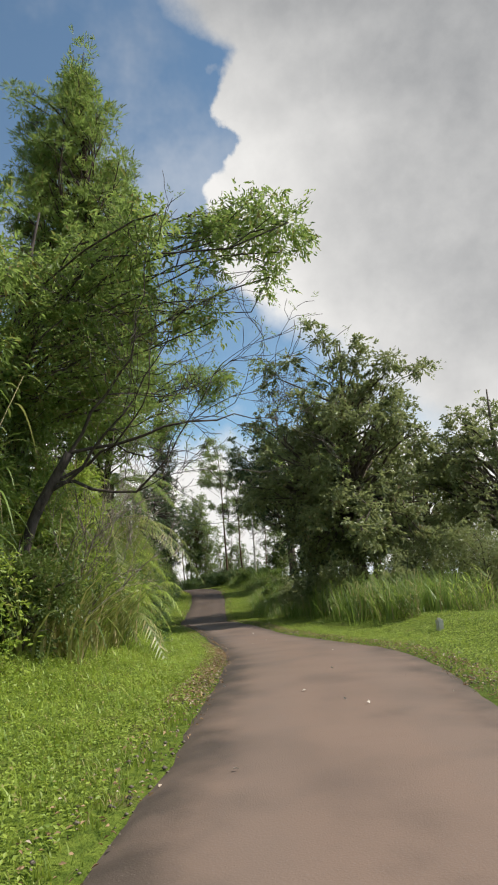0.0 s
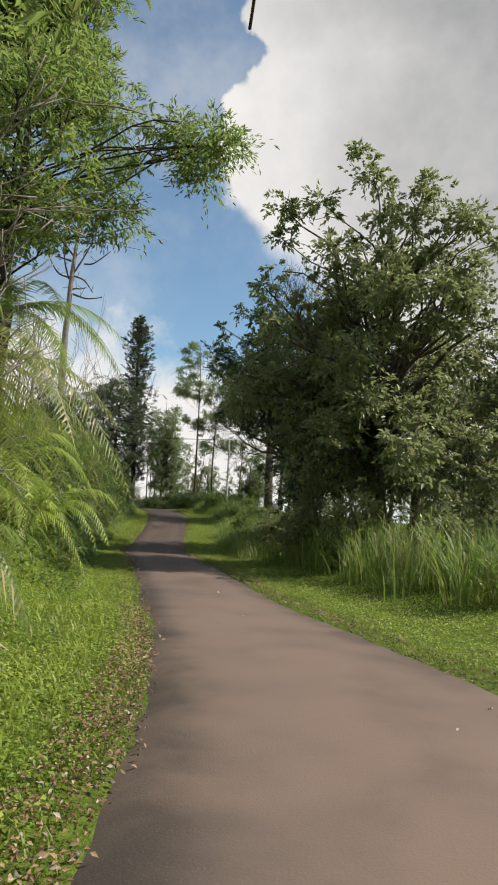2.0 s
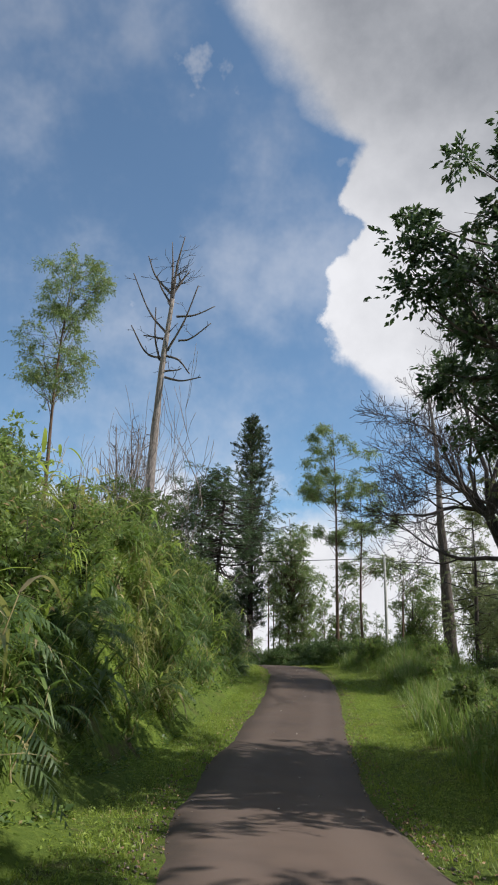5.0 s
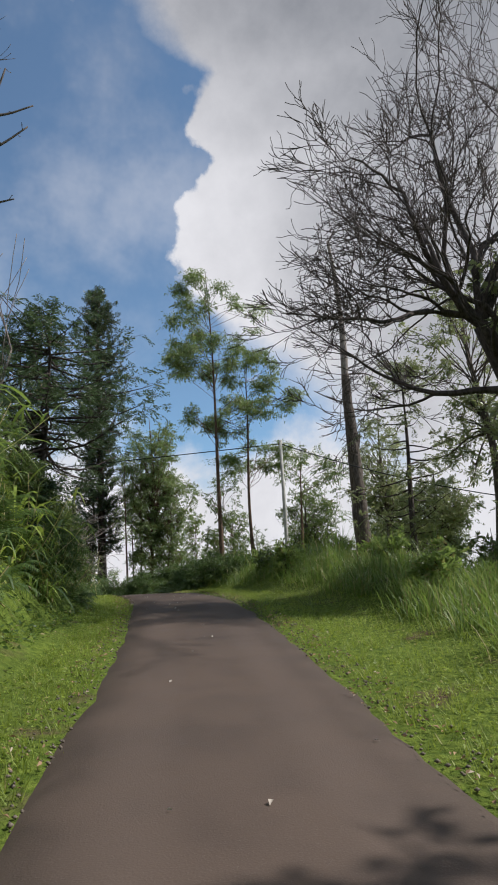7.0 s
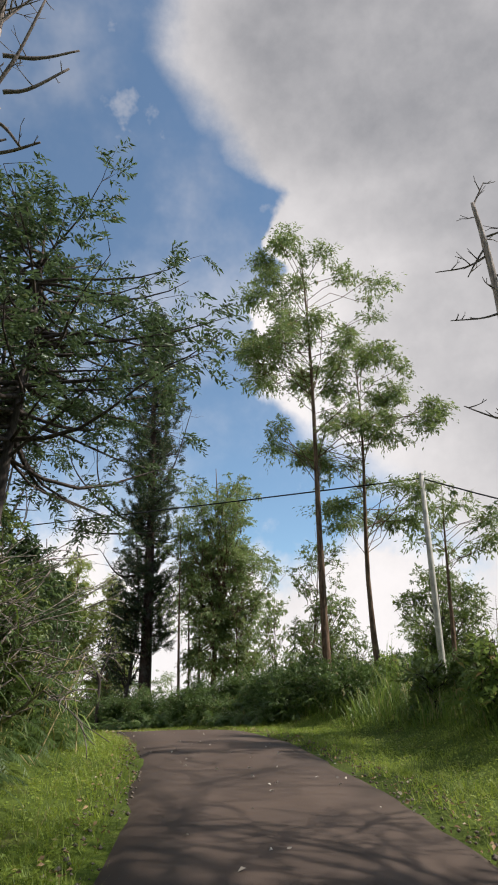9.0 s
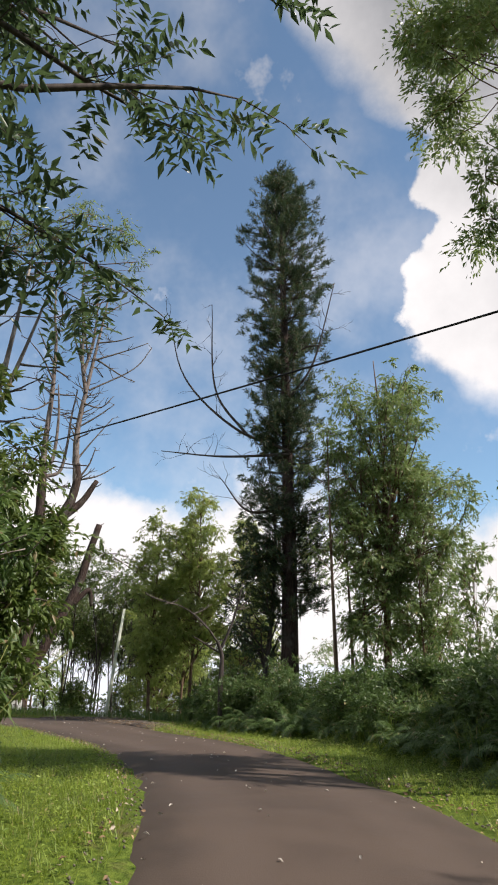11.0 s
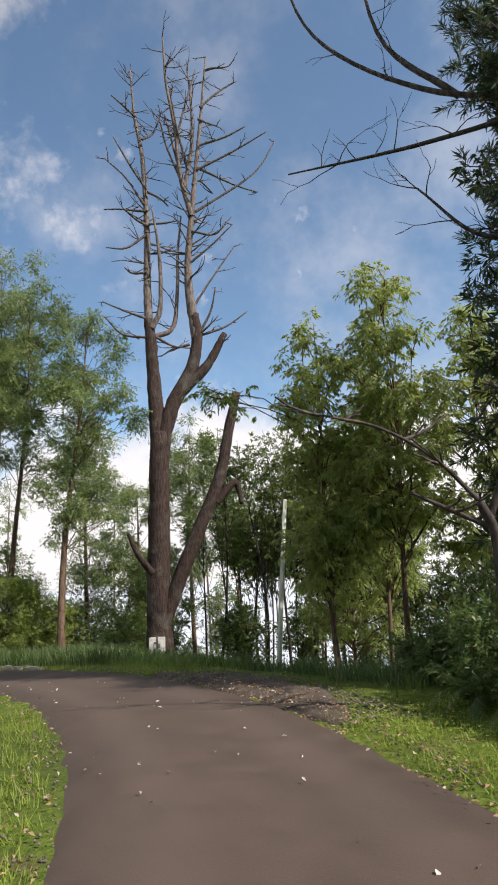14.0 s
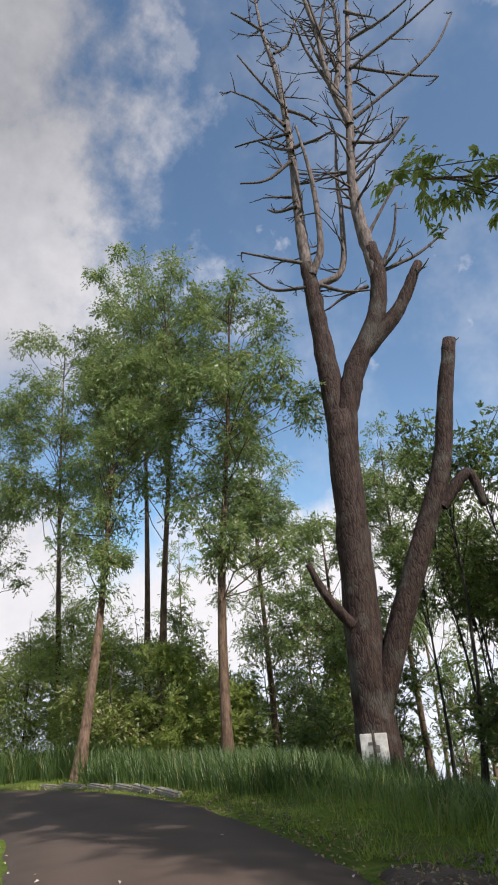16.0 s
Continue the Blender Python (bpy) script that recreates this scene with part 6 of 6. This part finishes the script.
# ferns and brush under the pine
fern_meshes = [frond_mesh("fern", np.random.default_rng(360 + k), 11, 1.25, 0.24, FERN, 1.0, 0.95, 0.045, 0.007) for k in range(4)]
rng = np.random.default_rng(365)
for k, (fx, fy) in enumerate(along(rng, 100, 105, 119, -1, 1.6, 5.5, 1.4)):
    fern = new("fern", fern_meshes[k % 4])
    size = rng.uniform(0.4, 0.8)
    fern.matrix_world = Matrix.LocRotScale((fx, fy, ground_at(fx, fy) + 0.1), Euler((0, 0, rng.uniform(0, 6.28))), (size, size, size * rng.uniform(0.9, 1.3)))
    tagged(fern, "arching dark-green fern on the roadside bank", "fern", "ferns under the pine")
for k, (fx, fy) in enumerate(along(rng, 44, 93, 106, 1, 1.1, 1.9)):
    fern = new("fern", fern_meshes[k % 4])
    size = rng.uniform(0.4, 0.75)
    fern.matrix_world = Matrix.LocRotScale((fx, fy, ground_at(fx, fy)), Euler((0, 0, rng.uniform(0, 6.28))), (size, size, size))
    tagged(fern, "drooping dark fern at the foot of the inner brush", "fern", "ferns on the inside of the bend")
for k, (fx, fy) in enumerate(along(rng, 90, 64, 98, 1, 1.6, 5.0)):
    fern = new("fern", fern_meshes[k % 4])
    size = rng.uniform(0.6, 1.3)
    fern.matrix_world = Matrix.LocRotScale((fx, fy, ground_at(fx, fy)), Euler((0, 0, rng.uniform(0, 6.28))), (size, size, size))
    tagged(fern, "arching fern among the grass of the bank", "fern", "ferns along the bank")
for k, (sx, sy) in enumerate(along(rng, 50, 104, 118.5, -1, 2.2, 6.3, 1.3)):
    shrub(sx, sy, rng.uniform(0.8, 1.2), rng.uniform(0.9, 1.5), 1380 + k, mat=FERN, leaves=6000, leaf=(0.09, 0.038), label="dense dark shrub under the pine", group="shrubs under the pine")
for k, (sx, sy, sr, sh) in enumerate([(-10.7, 76.9, 0.9, 1.5), (-11.7, 77.8, 0.9, 1.4), (-9.6, 76.6, 0.9, 1.6), (-13.0, 78.9, 0.8, 1.1), (-11.8, 79.2, 1.2, 2.0)]):
    shrub(sx, sy, sr, sh, 1420 + k, mat=FERN, leaves=6000, leaf=(0.09, 0.038), label="dense dark shrub under the pine", group="shrubs under the pine")
for k, (sx, sy) in enumerate(along(rng, 18, 94, 109, 1, 2.2, 3.8)):
    shrub(sx, sy, 1.1, rng.uniform(1.7, 2.9), 400 + k, mat=BROAD, near=True, leaves=7000, leaf=(0.085, 0.03), label="tall leafy shrub on the inside of the bend", group="shrubs on the inside of the bend")
for k, (sx, sy) in enumerate(along(rng, 30, 92, 105, 1, 1.7, 2.7)):
    shrub(sx, sy, 0.85, rng.uniform(1.3, 2.3), 1440 + k, mat=(FERN, BROAD, TULIP)[k % 3], near=True, leaves=5200, leaf=(0.1, 0.034), droop=0.5, label="dark leafy shrub hanging over the inner verge", group="shrubs on the inside of the bend")
for k, (sx, sy) in enumerate(along(rng, 30, 93, 105, 1, 1.2, 2.2)):
    cane_clump(sx, sy, rng.uniform(0.7, 1.7), (FERN, BROAD, CANE, FERN)[k % 4], 1480 + k, "clump of dark drooping cane under the inner shrubs", "cane clumps on the inside of the bend", 6, 8, (0.6, 0.035), 0.3, 0.9)
for k, (sx, sy) in enumerate(along(rng, 22, 63, 99, 1, 2.4, 6.0)):
    shrub(sx, sy, rng.uniform(0.7, 1.2), rng.uniform(1.2, 2.3), 420 + k, mat=(BROAD, FEATHER, EUC)[k % 3], leaves=3600, leaf=(0.1, 0.045), label="leafy shrub growing among the bank grass", group="shrubs on the bank")

rng = np.random.default_rng(460)
for k, (sx, sy) in enumerate(along(rng, 230, 60, 92, 1, 1.45, 6.2, 1.2)):
    patch = ripple(sx, sy, 2.2, 1.0) + 0.3 * rng.normal()
    kind = STRAW if patch > 0.5 else CANE if patch > 0.1 else WEED if patch > -0.15 else FERN
    big = rng.uniform() < 0.3
    cane_clump(sx, sy, rng.uniform(1.1, 2.0) if big else rng.uniform(0.5, 1.2), kind, 860 + k, "clump of leafy cane with long bowed blades on the bank", "cane clumps on the bank", 7, 9, (0.95, 0.085) if big else (0.55, 0.055), 0.3, 0.8)

# screens of thin young trees on the slopes, built from five kinds
kinds = []
for k in range(5):
    eh = (6.0, 7.5, 9.0, 5.2, 8.2)[k]
    kinds.append(tree("young_tree", -30.0 - 2.5 * k, 93.0 + k, eh, "thin young tree with sparse leaves on the slope", trunk_r=0.05, lean=(0.3 * (k - 2), 0.1), near=False, clumps=38, clump_r=0.4, leaves=5200, leaf=(0.15, 0.06),
                      mat=EUC if k % 2 else BROAD, bark=GUM_BARK, crown=[(0.1 * k, 0, eh * 0.72, 1.2, eh * 0.24), (0, 0, eh * 0.38, 1.1, eh * 0.2)], seed=500 + k, group="young trees on the slope", branch_from=0.15, droop=0.5))
rng = np.random.default_rng(510)
spots = [(rng.uniform(-50, -27), rng.uniform(90, 106)) for _ in range(26)] + [(rng.uniform(-27, -12), rng.uniform(94, 106)) for _ in range(18)] + [(rng.uniform(-10, 14), rng.uniform(75, 95)) for _ in range(26)] + [(rng.uniform(6, 20), rng.uniform(60, 80)) for _ in range(8)]
spots = [p for p in spots if not (-33 < p[0] < -25 and p[1] < 104)]  # the open gap beside the forked tree
for k, (sx, sy) in enumerate(spots):
    size = rng.uniform(0.75, 1.15)
    kid = copy_thing(kinds[k % 5], pose(sx, sy, ground_at(sx, sy) - 0.1, 0, 0, rng.uniform(0, 360)))
    kid.scale = (size, size, size)
# undergrowth that stands in shade; its yellow-green leaf colours imitate sunlight
for k, (sx, sy, sr, sh) in enumerate([(-33.2, 84.6, 1.6, 3.6), (-36.2, 85.4, 2.0, 5.0), (-31.6, 85.6, 1.3, 3.8), (-34.2, 87.2, 1.6, 5.2), (-37.6, 87.6, 1.8, 6.4), (-39.4, 86.0, 1.8, 6.8), (-42.0, 85.4, 2.0, 6.6), (-44.6, 83.2, 2.0, 6.4), (-39.0, 84.2, 2.2, 5.6), (-42.5, 82.6, 2.2, 5.4), (-46.0, 80.5, 2.3, 5.8), (-35.0, 89.0, 1.9, 4.6), (-40.5, 88.0, 2.2, 6.0), (-30.0, 91.0, 1.6, 3.0), (-30.6, 86.6, 1.3, 2.8)]):
    shrub(sx, sy, sr, sh, 480 + k, mat=(PALM, YOUNG_GUM, YOUNG_GUM)[k % 3], leaves=12000, leaf=(0.13, 0.055), label="tall leafy shrub coloured as sunlit at the edge of the slope", group="shrubs on the slope")

def gravel(name, seed, run_a, run_b, side, near, far, n, size, label):
    """Loose stones, each a small faceted lump."""
    rng = np.random.default_rng(seed)
    xy = along(rng, n, run_a, run_b, side, near, far)
    at = np.column_stack([xy, ground_height(xy[:, 0], xy[:, 1])])
    _, sd = by_road(xy[:, 0], xy[:, 1])
    at[:, 2] += np.where(np.abs(sd) < 1.25, 0.09, 0.02)
    lump = np.array([(1, 0, 0), (-1, 0, 0), (0, 1, 0), (0, -1, 0), (0, 0, 0.7), (0, 0, -0.7)], float)
    v = at[:, None] + lump * (size * rng.uniform(0.4, 1.3, (n, 1, 1))) * rng.uniform(0.7, 1.3, (n, 6, 1))
    f = np.array([(0, 2, 4), (2, 1, 4), (1, 3, 4), (3, 0, 4), (2, 0, 5), (1, 2, 5), (3, 1, 5), (0, 3, 5)])
    ob = new(name, mesh_from(name, v.reshape(-1, 3), (np.arange(n)[:, None, None] * 6 + f).reshape(-1, 3), GRIT))
    return tagged(ob, label, "gravel", kind="stuff")


gravel("edge_gravel", 521, 40, 140, -1, -0.18, 0.3, 2600, 0.018, "loose grit along the broken road edge")
gravel("edge_gravel", 522, 40, 120, 1, -0.15, 0.22, 1800, 0.018, "loose grit along the broken road edge")
gravel("edge_gravel", 523, 118, 125, -1, -0.1, 1.1, 1800, 0.022, "gravel patch on the outer edge of the bend")
for k, (sx, sy) in enumerate(along(rng, 24, 72, 108, -1, 2.4, 6.0)):
    shrub(sx, sy, rng.uniform(0.5, 0.9), rng.uniform(0.8, 1.5), 540 + k, mat=(BROAD, FEATHER)[k % 2], leaves=1500, leaf=(0.14, 0.06), label="small leafy shrub growing out of the tall grass", group="shrubs in the tall grass")
